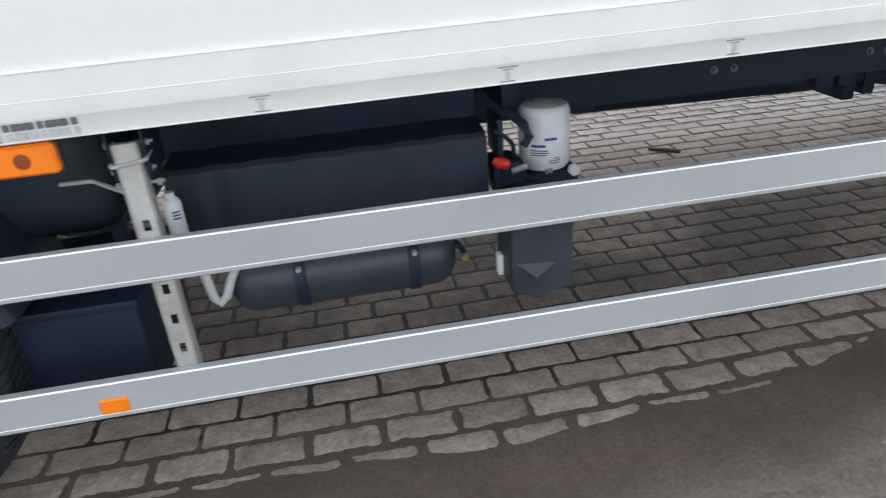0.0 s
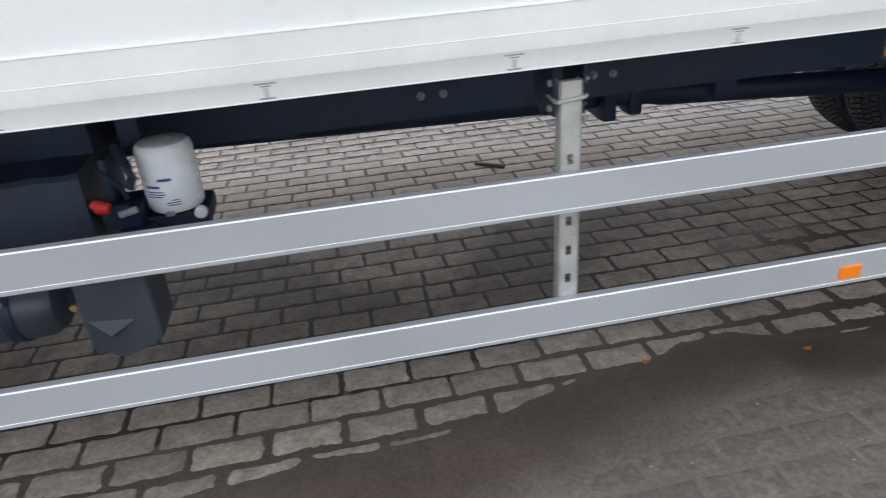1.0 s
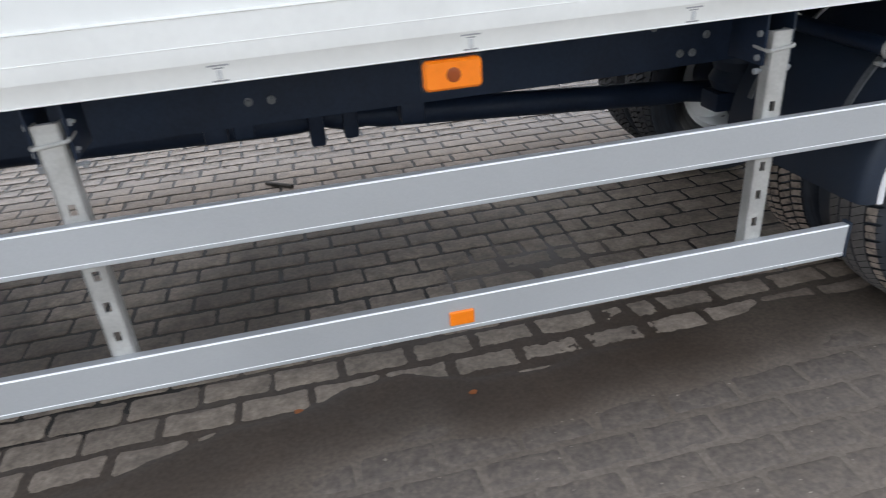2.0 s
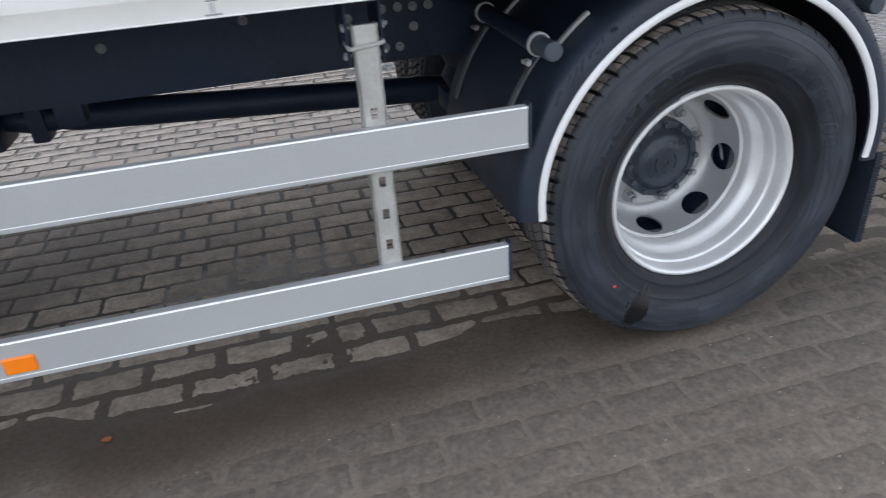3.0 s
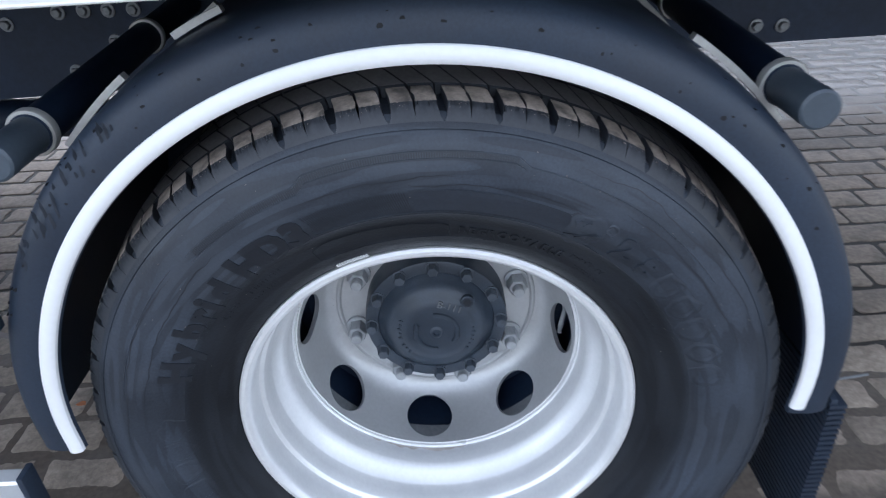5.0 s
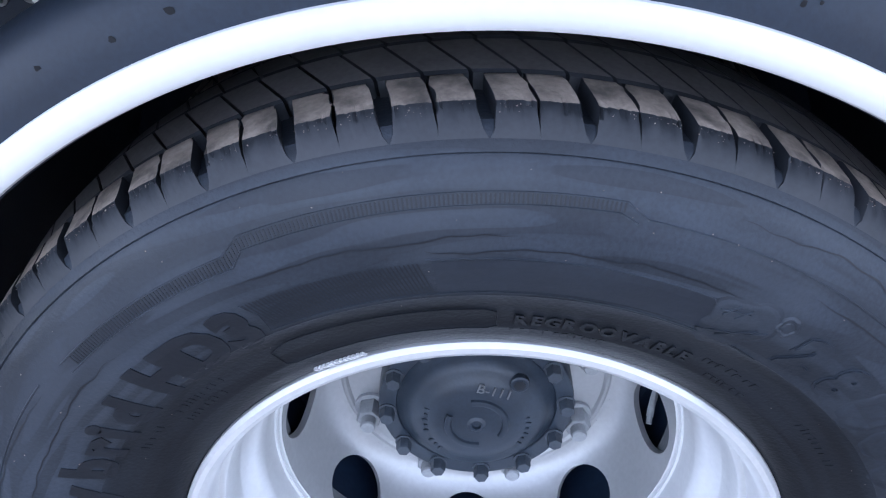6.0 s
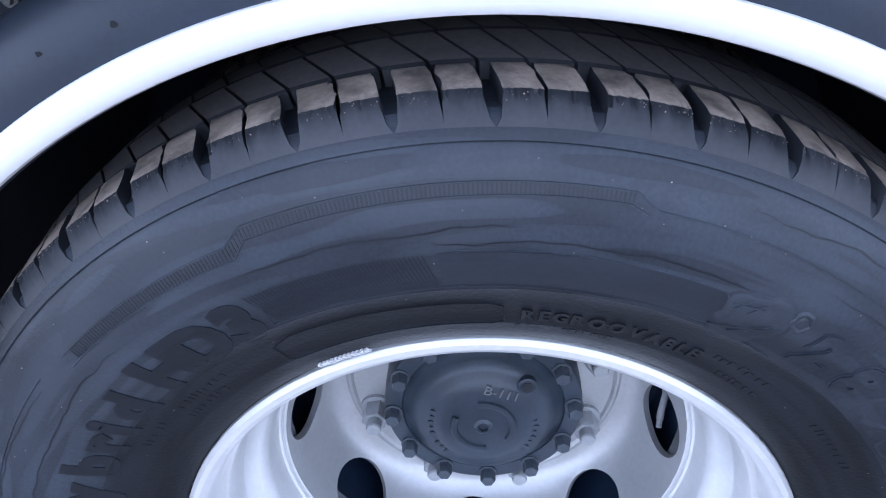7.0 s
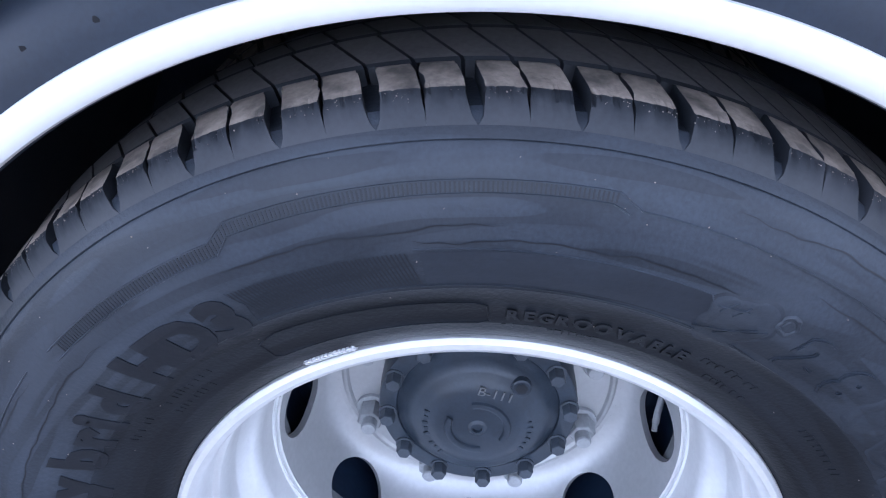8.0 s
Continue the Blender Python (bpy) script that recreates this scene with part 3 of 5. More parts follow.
lathe([(0.0001, 0.8), (0.1, 0.8), (0.13, 0.9), (0.19, 0.98), (0.21, 1.08), (0.19, 1.2), (0.12, 1.32), (0.085, 1.42), (0.085, 1.75), (0.0001, 1.75)], 40, centre=(0, 0, AXLE_Z), bm=bm)
lathe([(0.0001, 0.3), (0.09, 0.3), (0.085, 0.82), (0.0001, 0.82)], 32, centre=(0, 0, AXLE_Z), bm=bm)
part("rear_axle", bm, BLACK, truck)
for x in (-0.42, 0.42):
    bm = bmesh.new()
    lathe([(0.0001, 0), (0.1, 0.0), (0.12, 0.04), (0.1, 0.08), (0.12, 0.12), (0.1, 0.17), (0.0001, 0.17)], 32, bm=bm)
    moved(bm, pose(x, 0.78, 0.66, 90))
    part("air_spring", bm, PLASTIC, truck)
bm = bmesh.new()
box(bm, -0.55, 0.55, 0.72, 0.84, 0.58, 0.66, 0.015)
part("spring_beam", bm, BLACK, truck)

# ---- wheels ----
# outer half of the tyre's section: (radius, y) with the wheel's outer lip at y = -0.068
SIDEWALL = [(0.2830, -0.0500), (0.2915, -0.0625), (0.2990, -0.0725), (0.3110, -0.0800), (0.3185, -0.0838), (0.3205, -0.0850), (0.3225, -0.0850), (0.3350, -0.0901), (0.3450, -0.0944),
            (0.3590, -0.1003), (0.3605, -0.1022), (0.3620, -0.1022), (0.3750, -0.1076), (0.3900, -0.1128), (0.4050, -0.1161), (0.4180, -0.1169), (0.4305, -0.1160),
            (0.4411, -0.1135), (0.4538, -0.1100), (0.4648, -0.1057), (0.4660, -0.1041), (0.4672, -0.1049), (0.4732, -0.1008), (0.4792, -0.0950), (0.4822, -0.0900)]
TYRE_MID = 0.045
TREAD = [(0.4820, -0.087), (0.4825, -0.075), (0.486, -0.03), (0.492, TYRE_MID)]


def wall_y(r):
    return float(np.interp(r, [p[0] for p in SIDEWALL], [p[1] for p in SIDEWALL]))


def on_wall(r, angle, lift=0.0):
    a = radians(angle)
    return (r * math.cos(a), wall_y(r) - lift, AXLE_Z + r * math.sin(a))


def flatten_foot(bm, x=0.0):
    """The tyre's foot stands flat on the paving and bulges a little."""
    for v in bm.verts:
        if v.co.z < 0.14:
            v.co.y += (0.010 if v.co.y > TYRE_MID else -0.010) * (1 - v.co.z / 0.14) * max(0, 1 - abs(v.co.x - x) / 0.3) * 0.8
        v.co.z = max(v.co.z, 0.002)


def tyre_body(name, parent, offset=0.0, x=0.0, tread=True, segments=192):
    half = SIDEWALL + TREAD
    other = [(r, 2 * TYRE_MID - y) for r, y in half[:-1]][::-1]
    bm = lathe(half + other, segments, centre=(x, 0, AXLE_Z))
    flatten_foot(bm, x)
    for v in bm.verts:
        v.co.y += offset
    casing = part(name, bm, TYRE, parent, weld=False)
    if tread:
        # several hundred blocks on a tyre that is only seen in part
        bm = bmesh.new()
        for row, (y0, y1, skew) in enumerate(((-0.080, -0.040, 1.0), (-0.034, 0.016, 3.0), (0.022, 0.068, 2.0), (0.074, 0.124, 3.0), (0.130, 0.170, 1.0))):
            for k in range(96):
                a = 3.75 * k + (1.8 if row % 2 else 0)
                add_block(bm, a + 0.5, a + 3.2, y0, y1, skew, x)
        flatten_foot(bm, x)
        for v in bm.verts:
            v.co.y += offset
        tagged(part("tread", bm, [RUBBER, DUST if x > -1 and offset < 1 else RUBBER], parent, weld=False), kind="stuff")
    return casing


def crown(y):
    return 0.508 - 1.25 * (y - TYRE_MID) ** 2


def add_block(bm, a0, a1, y0, y1, skew, x=0.0, steps=1):
    """A tread block between two angles; skew in degrees of slant across its width."""
    rows = []
    for i in range(steps + 1):
        a = a0 + (a1 - a0) * i / steps
        ring = []
        for y, r in ((y0, 0.478), (y0, crown(y0)), (y1, crown(y1)), (y1, 0.478)):
            t = radians(a + skew * (y - y0) / max(1e-6, y1 - y0))
            ring.append(bm.verts.new((x + r * math.cos(t), y, AXLE_Z + r * math.sin(t))))
        rows.append(ring)
    for p, q in zip(rows, rows[1:]):
        for j in range(3):
            bm.faces.new((p[j], p[j + 1], q[j + 1], q[j])).material_index = 1 if j == 1 else 0
    bm.faces.new(rows[0])
    bm.faces.new(rows[-1])


def shoulder_block(rng, width, cut_side):
    """A worn shoulder block, drawn about angle 0, with a chipped outer edge and a jagged slit on one side."""
    bm = bmesh.new()
    n = 14
    jag = [rng.uniform(-0.16, 0.16) for _ in range(12)]
    rows = []
    for i in range(n + 1):
        a = width * (i / n - 0.5)
        j, k = rng.uniform(-1, 1), rng.uniform(-1, 1)
        chip = 0.0022 * max(0.0, j)
        pts = [(0.4738, -0.1003, -0.25), (0.4785, -0.0975, -0.2), (0.4862, -0.0912, -0.08), (0.4900 - chip * 0.8, -0.0872 + 0.0020 * k, -0.04), (0.4922 - chip * 0.4, -0.0838 + 0.0026 * j, 0),
               (0.4938, -0.0760, 0.1), (0.4950, -0.0690, 0.25), (0.4962, -0.0620, 0.42), (0.4974, -0.0555, 0.6), (0.4982, -0.0500, 0.75), (0.4972, -0.0462, 0.85), (0.478, -0.0440, 0.95)]
        ring = []
        for m, (r, y, s) in enumerate(pts):
            edge = 0.0
            if i in (0, n):
                slit = (i == n) == (cut_side > 0)
                side = 1 if i == n else -1
                if slit:
                    edge = side * (0.0 + jag[m] if m > 3 else (0.14, 0.13, 0.05, -0.02)[m])
                else:
                    edge = side * (-0.12 if m > 2 else (0.50, 0.14, -0.06)[m]) + 0.04 * k
                if m >= 9:
                    edge -= side * 0.22
            t = radians(a + edge + s * 1.1)
            ring.append(bm.verts.new((r * math.cos(t), y, r * math.sin(t))))
        rows.append(ring)
    for p, q in zip(rows, rows[1:]):
        for j in range(len(p) - 1):
            bm.faces.new((p[j], p[j + 1], q[j + 1], q[j])).material_index = 1 if 4 <= j <= 9 else 0
    bm.faces.new(rows[0])
    bm.faces.new(rows[-1])
    bmesh.ops.recalc_face_normals(bm, faces=bm.faces)
    me = bpy.data.meshes.new("tread_block")
    bm.to_mesh(me)
    bm.free()
    me.materials.append(RUBBER)
    me.materials.append(DUST)
    me.shade_smooth()
    me.set_sharp_from_angle(angle=radians(40))
    return me


def inner_block(y0, y1, width, skew):
    bm = bmesh.new()
    n = 4
    rows = []
    for i in range(n + 1):
        a = width * (i / n - 0.5)
        ring = []
        for y, r in ((y0, 0.478), (y0, crown(y0) - 0.002), (y0 + 0.002, crown(y0)), (y1 - 0.002, crown(y1)), (y1, crown(y1) - 0.002), (y1, 0.478)):
            t = radians(a + skew * (y - y0) / (y1 - y0) + (0.25 if y > (y0 + y1) / 2 and i in (0, n) else 0))
            ring.append(bm.verts.new((r * math.cos(t), y, r * math.sin(t))))
        rows.append(ring)
    for p, q in zip(rows, rows[1:]):
        for j in range(5):
            bm.faces.new((p[j], p[j + 1], q[j + 1], q[j])).material_index = 1 if j == 2 else 0
    bm.faces.new(rows[0])
    bm.faces.new(rows[-1])
    bmesh.ops.recalc_face_normals(bm, faces=bm.faces)
    me = bpy.data.meshes.new("tread_block")
    bm.to_mesh(me)
    bm.free()
    me.materials.append(RUBBER)
    me.materials.append(WORN)
    return me


RIM = [(0.2856, -0.0300), (0.2932, -0.0540), (0.2942, -0.0625), (0.2930, -0.0690), (0.2894, -0.0726), (0.2845, -0.0726), (0.2800, -0.0694), (0.2772, -0.0630), (0.2762, -0.0520), (0.2756, -0.0340), (0.2750, -0.0200), (0.2744, -0.0184),
       (0.2690, -0.0150), (0.2682, -0.0134), (0.2662, 0.0060), (0.2642, 0.0220), (0.2634, 0.0240), (0.2530, 0.0430), (0.2510, 0.0450), (0.2462, 0.0560), (0.2450, 0.0590), (0.2438, 0.0800), (0.2432, 0.0930), (0.2412, 0.0955), (0.2395, 0.0945),
       (0.2380, 0.0985), (0.2357, 0.0985)]
CONE = [(0.2357, 0.0985), (0.2350, 0.1010), (0.2342, 0.1080), (0.2330, 0.1200), (0.2316, 0.1330), (0.2300, 0.1460), (0.2280, 0.1590), (0.2252, 0.1730), (0.2205, 0.1880), (0.2130, 0.2030), (0.2030, 0.2145), (0.1960, 0.2182), (0.1900, 0.2195)]
FACE_Y = 0.2195


def cone_point(v):
    s = [0.0]
    for p, q in zip(CONE, CONE[1:]):
        s.append(s[-1] + math.hypot(q[0] - p[0], q[1] - p[1]))
    return float(np.interp(v * s[-1], s, [p[0] for p in CONE])), float(np.interp(v * s[-1], s, [p[1] for p in CONE])), s[-1]


def disc_sector(bm, k, turn):
    """One eighth of the wheel disc with its oval hand hole; the hole's edge turns inwards."""
    length = cone_point(0)[2]
    half = 22.5
    n = 32

    def at(a, v, back=0.0):
        r, y, _ = cone_point(min(max(v, 0), 1))
        r += back * 0.7
        t = radians(turn + 45 * k + a)
        return bm.verts.new((r * math.cos(t), y + back * 0.5, AXLE_Z + r * math.sin(t)))

    vc, hv, ha = 0.440, 0.0475 / length, math.degrees(0.0440 / 0.228)
    rings = []
    for w in (0.0, 0.25, 0.6, 0.85, 1.0):
        ring = []
        for i in range(n):
            c, s = math.cos(2 * math.pi * i / n), math.sin(2 * math.pi * i / n)
            m = max(abs(c), abs(s))
            ea, ev = half * c / m, 0.5 + 0.5 * s / m
            ia, iv = ha * c, vc + hv * s
            ring.append(at(ea + (ia - ea) * w, ev + (iv - ev) * w))
        rings.append(ring)
    inner = []
    for i in range(n):
        c, s = math.cos(2 * math.pi * i / n), math.sin(2 * math.pi * i / n)
        inner.append(at(ha * 1.0 * c, vc + hv * s, 0.012))
    rings.append(inner)
    for p, q in zip(rings, rings[1:]):
        for i in range(n):
            bm.faces.new((p[i], p[(i + 1) % n], q[(i + 1) % n], q[i]))


TURNED = -6.5     # how far the wheel has rolled round


def rear_wheel():
    wheel = holder("wheel", (0, TYRE_MID, AXLE_Z), truck, "silver steel wheel with black tyre")
    tyre_body("tyre", wheel, tread=False, segments=320)
    rng = random.Random(3)
    shared = [[shoulder_block(rng, 2.98, side) for _ in range(5)] for side in (1, -1)]
    rows = [(inner_block(-0.0422, 0.008, 3.36, 3.2), 0.9), (inner_block(0.012, 0.055, 3.36, 2.0), 4.1), (inner_block(0.059, 0.106, 3.36, 3.2), 5.6)]
    pitch, phase = 360 / 49, 86.4
    for k in range(49):
        for half in (0, 1):
            a = phase + pitch * k + (2.12 if half == 0 else 5.38)
            if 252 < a % 360 < 288:
                continue
            ob = new("tread_block", shared[half][(k * 2 + half) % 5])
            settle_under(ob, Vector((0, 0, AXLE_Z)), wheel)
            ob.rotation_euler = (0, -radians(a), 0)
            for me, shift in rows:
                ob = new("tread_block", me)
                settle_under(ob, Vector((0, 0, AXLE_Z)), wheel)
                ob.rotation_euler = (0, -radians(phase + pitch * (k + 0.5 * half) + 2.0 + shift), 0)
    # rim
    bm = lathe(RIM, 192, centre=(0, 0, AXLE_Z))
    part("rim", bm, SILVER, wheel, "silver painted steel rim")
    bm = bmesh.new()
    for k in range(8):
        disc_sector(bm, k, TURNED)
    lathe([(0.1900, FACE_Y), (0.1850, FACE_Y + 0.0010), (0.1815, FACE_Y - 0.0016), (0.1780, FACE_Y - 0.0018), (0.1745, FACE_Y + 0.0012), (0.120, FACE_Y + 0.0012)], 96, centre=(0, 0, AXLE_Z), bm=bm)
    part("wheel_disc", bm, DISC, wheel, "dished silver disc with eight oval holes")
    bm = lathe([(0.238, 0.242), (0.238, 0.3), (0.1, 0.34), (0.1, 0.24)], 64, centre=(0, 0, AXLE_Z))
    part("brake_drum", bm, BLACK, wheel)
    # rim barrel takes dull bolt grey in place of shade inside the wheel
    part("rim_well", lathe([(0.2432, 0.0935), (0.2436, 0.1200), (0.2442, 0.1500), (0.2470, 0.1530), (0.2500, 0.1530)], 128, centre=(0, 0, AXLE_Z)), BOLT, wheel)
    # black sleeve added behind the hand holes to shut out light
    part("inner_rim", lathe([(0.2620, 0.1500), (0.2640, 0.2500), (0.2380, 0.2560)], 96, centre=(0, 0, AXLE_Z)), BLACK, wheel)
    # silver disc of the inner wheel, coloured black for the shade behind the holes
    part("inner_disc", lathe([(0.2365, 0.226), (0.212, 0.236), (0.208, 0.24)], 64, centre=(0, 0, AXLE_Z)), BLACK, wheel)
    # wheel nuts
    for k in range(8):
        a = radians(22.5 + TURNED + 45 * k)
        x, z = 0.155 * math.cos(a), AXLE_Z + 0.155 * math.sin(a)
        bm = bmesh.new()
        disc(bm, (x, FACE_Y + 0.001, z), 0.0225, 0.007, 24)
        hexagon(bm, (x, FACE_Y - 0.006, z), 0.0185, 0.024, turn=17 * k)
        disc(bm, (x, FACE_Y - 0.029, z), 0.0105, 0.016, 16)
        part("wheel_nut", bm, NUT, wheel, "galvanised wheel nut on its stud")
    # hub
    hub = [(0.1275, FACE_Y + 0.004), (0.1275, 0.190), (0.1260, 0.180), (0.1265, 0.170), (0.1250, 0.1645), (0.1215, 0.1632), (0.1040, 0.1625), (0.1025, 0.1648), (0.1008, 0.1622),
           (0.0960, 0.1590), (0.091, 0.1520), (0.085, 0.1455), (0.078, 0.1418), (0.072, 0.1405), (0.067, 0.1372), (0.060, 0.1338), (0.050, 0.1322), (0.012, 0.1312),
           (0.0085, 0.1285), (0.006, 0.1285), (0.005, 0.1322), (0.0001, 0.1322)]
    part("hub_cap", lathe(hub, 128, centre=(0, 0, AXLE_Z)), HUB, wheel, "dark grey cast hub cover")
    for k in range(12):
        a = radians(-90 + 30 * k)
        x, z = 0.1150 * math.cos(a), AXLE_Z + 0.1150 * math.sin(a)
        bm = bmesh.new()
        disc(bm, (x, 0.1638, z), 0.0122, 0.0035, 16)
        hexagon(bm, (x, 0.1608, z), 0.0102, 0.0155, turn=11 * k)
        part("hub_bolt", bm, HUB_BOLT, wheel)
    # worn cast marks round the dome that cannot be read
    for a0, n in ((158, 5), (-38, 6), (205, 3)):
        for k in range(n):
            a = radians(a0 + 8.0 * k)
            bm = bmesh.new()
            box(bm, -0.0022, 0.0022, -0.0008, 0.0012, -0.0048, 0.0048 - 0.002 * (k % 2), 0.0004)
            moved(bm, pose(0.0640 * math.cos(a), 0.1352, AXLE_Z + 0.0640 * math.sin(a), 0, 90 - math.degrees(a), 0))
            part("cast_mark", bm, HUB, wheel)
    bm = bmesh.new()
    for a0, a1 in ((-38, 96), (150, 272)):
        lathe([(0.0315, 0.1325), (0.0330, 0.1288), (0.0365, 0.1278), (0.0400, 0.1288), (0.0415, 0.1325)], 20, a0, a1, (0, 0, AXLE_Z), bm=bm)
    part("cast_arc", bm, HUB, wheel)
    bm = bmesh.new()
    disc(bm, (0.056, 0.146, AXLE_Z + 0.056), 0.0120, 0.009, 18)
    part("filler_screw", bm, HUB, wheel)
    # flat black disc stands in for the shaded recess
    bm = bmesh.new()
    disc(bm, (0.056, 0.1368, AXLE_Z + 0.056), 0.0078, 0.0008, 6)
    part("screw_socket", bm, LETTER, wheel)
    cu = bpy.data.curves.new("cast_number", "FONT")
    cu.body, cu.size, cu.extrude = "B-111", 0.019, 0.0012
    temp = new("letter", cu)
    bpy.context.view_layer.update()
    me = bpy.data.meshes.new_from_object(temp.evaluated_get(bpy.context.evaluated_depsgraph_get()))
    bpy.data.objects.remove(temp)
    bpy.data.curves.remove(cu)
    bm = bmesh.new()
    bm.from_mesh(me)
    bpy.data.meshes.remove(me)
    moved(bm, pose(0.002, 0.1330, AXLE_Z + 0.053, 90, 20, 0))
    part("cast_number", bm, BOLT, wheel, smooth=False, weld=False)
    # valve behind a hand hole
    bm = bmesh.new()
    sweep(bm, [(0.236, 0.200, AXLE_Z), (0.2345, 0.186, AXLE_Z - 0.008), (0.2260, 0.170, AXLE_Z - 0.020), (0.2220, 0.160, AXLE_Z - 0.027)], 0.0045, 10)
    sweep(bm, [(0.2220, 0.160, AXLE_Z - 0.027), (0.2190, 0.152, AXLE_Z - 0.032)], 0.0036, 10)
    part("valve", bm, NUT, wheel, "steel tyre valve")
    return wheel


def lettering(word, size, radius, angle, depth, mat, parent, spacing=1.0, heavy=0.0, centres=()):
    """Raised letters along an arc of the sidewall, read clockwise from angle, or each at its own angle."""
    bm = bmesh.new()
    a = angle
    for k, ch in enumerate(word):
        if ch == " ":
            a -= math.degrees(size * 0.3 / radius)
            continue
        cu = bpy.data.curves.new("letter", "FONT")
        cu.body, cu.size, cu.extrude, cu.offset, cu.resolution_u = ch, size, 0.5, heavy, 3
        temp = new("letter", cu)
        bpy.context.view_layer.update()
        me = bpy.data.meshes.new_from_object(temp.evaluated_get(bpy.context.evaluated_depsgraph_get()))
        bpy.data.objects.remove(temp)
        bpy.data.curves.remove(cu)
        glyph = bmesh.new()
        glyph.from_mesh(me)
        bmesh.ops.triangulate(glyph, faces=glyph.faces)
        for axis in (0, 1):
            span = [v.co[axis] for v in glyph.verts]
            for cut_at in np.arange(min(span) + 0.0031, max(span), 0.0045):
                co, no = [0, 0, 0], [0, 0, 0]
                co[axis], no[axis] = cut_at, 1
                bmesh.ops.bisect_plane(glyph, geom=glyph.verts[:] + glyph.edges[:] + glyph.faces[:], plane_co=co, plane_no=no)
        xs = [v.co.x for v in glyph.verts]
        lo, hi = min(xs), max(xs)
        if centres:
            a = centres[k] + math.degrees((hi - lo) / 2 / (radius + 0.35 * size))
        at = {}
        for v in glyph.verts:
            at[v] = bm.verts.new(on_wall(radius + v.co.y, a - math.degrees((v.co.x - lo) / radius), depth if v.co.z > 0 else -0.002))
        for f in glyph.faces:
            bm.faces.new([at[v] for v in f.verts])
        glyph.free()
        bpy.data.meshes.remove(me)
        a -= math.degrees((hi - lo + size * 0.09 * spacing) / radius)
    return part("lettering", bm, mat, parent, "raised sidewall lettering", smooth=False, weld=False)


def wall_patch(bm, r0, r1, a0, a1, lift, steps=1, mat=0):
    """A low raised bar on the sidewall between two radii and two angles."""
    rows = []
    for i in range(steps + 1):
        a = a0 + (a1 - a0) * i / steps
        rows.append([bm.verts.new(on_wall(r, a, l)) for r, l in ((r0, -0.001), (r0, lift), ((r0 + r1) / 2, lift), (r1, lift), (r1, -0.001))])
    for p, q in zip(rows, rows[1:]):
        for j in range(4):
            bm.faces.new((p[j], p[j + 1], q[j + 1], q[j])).material_index = mat
    for ring in (rows[0], rows[-1]):
        bm.faces.new(ring).material_index = mat


wheel = rear_wheel()
lettering("HD3", 0.0530, 0.3585, 0, 0.0012, LETTER, wheel, 1.0, 0.0034, (125.3, 119.4, 113.9))
lettering("brid", 0.0500, 0.3570, 0, 0.0012, LETTER, wheel, 1.0, 0.0030, (145.6, 141.0, 138.0, 133.6))
lettering("Hy", 0.0500, 0.3570, 160.4, 0.0012, LETTER, wheel, 0.8, 0.0030)
# wider dull copy beneath paints dirt and shade round the digits
for size, base, lift, mat, heavy in ((0.0440, 0.3705, 0.0006, DULL, 0.0040), (0.0440, 0.3705, 0.0022, TYRE, 0.0026)):
    lettering("28", size, base, 0, lift, mat, wheel, 1.0, heavy, (51.1, 45.0))
lettering("REGROOVABLE", 0.0150, 0.3265, 82.6, 0.0020, TYRE, wheel, 1.7, 0.0007)


def wall_line(points, width, lift, steps=8):
    """A thin moulded bead through (radius, angle) points of the sidewall."""
    bm = bmesh.new()
    path = []
    for (r0, a0), (r1, a1) in zip(points, points[1:]):
        n = max(1, int(abs(a1 - a0) * 1.2))
        path += [(r0 + (r1 - r0) * i / n, a0 + (a1 - a0) * i / n) for i in range(n)]
    path.append(points[-1])
    rows = []
    for i, (r, a) in enumerate(path):
        p, q = path[max(0, i - 1)], path[min(len(path) - 1, i + 1)]
        dr, da = q[0] - p[0], radians(q[1] - p[1]) * r
        d = math.hypot(dr, da)
        nr, na = da / d * width / 2, math.degrees(-dr / d * width / 2 / r)
        rows.append([bm.verts.new(on_wall(r - nr * f, a - na * f, l)) for f, l in ((-1.6, -0.0006), (-0.6, lift), (0.6, lift), (1.6, -0.0006))])
    for p, q in zip(rows, rows[1:]):
        for k in range(3):
            bm.faces.new((p[k], p[k + 1], q[k + 1], q[k]))
    return part("moulded_line", bm, TYRE, wheel, weld=False)


# a hatched ribbon that steps outwards and back, and a broad hatched panel
def ribbon(a):
    return float(np.interp(a, [73.4, 75.2, 107.7, 109.4], [0.4315, 0.4385, 0.4350, 0.4255]))


bm = bmesh.new()
for k in range(150):
    a = 129.5 - 0.37 * k
    if a > 75.4:
        w = 0.0088 if a > 109 else 0.0078 - 0.0016 * k / 150
        r = ribbon(a)
        wall_patch(bm, r, r + w, a, a - 0.17, 0.0005 - 0.0000015 * k)
for k in range(44):
    left, right = [], []
    for i in range(6):
        r, da = 0.3660 + 0.0305 * i / 5, 1.0 * i / 5
        left.append(bm.verts.new(on_wall(r, 110.0 - 0.42 * k + da, 0.0005)))
        right.append(bm.verts.new(on_wall(r, 109.84 - 0.42 * k + da, 0.0005)))
    for i in range(5):
        bm.faces.new((left[i], left[i + 1], right[i + 1], right[i]))
tagged(part("hatching", bm, LETTER, wheel, "fine moulded hatching", smooth=False, weld=False), kind="stuff")
bm = bmesh.new()
for k in range(8):
    wall_patch(bm, 0.3662 + 0.00378 * k, 0.3662 + 0.00378 * (k + 1), 91.4, 62.6, 0.00035, 60)
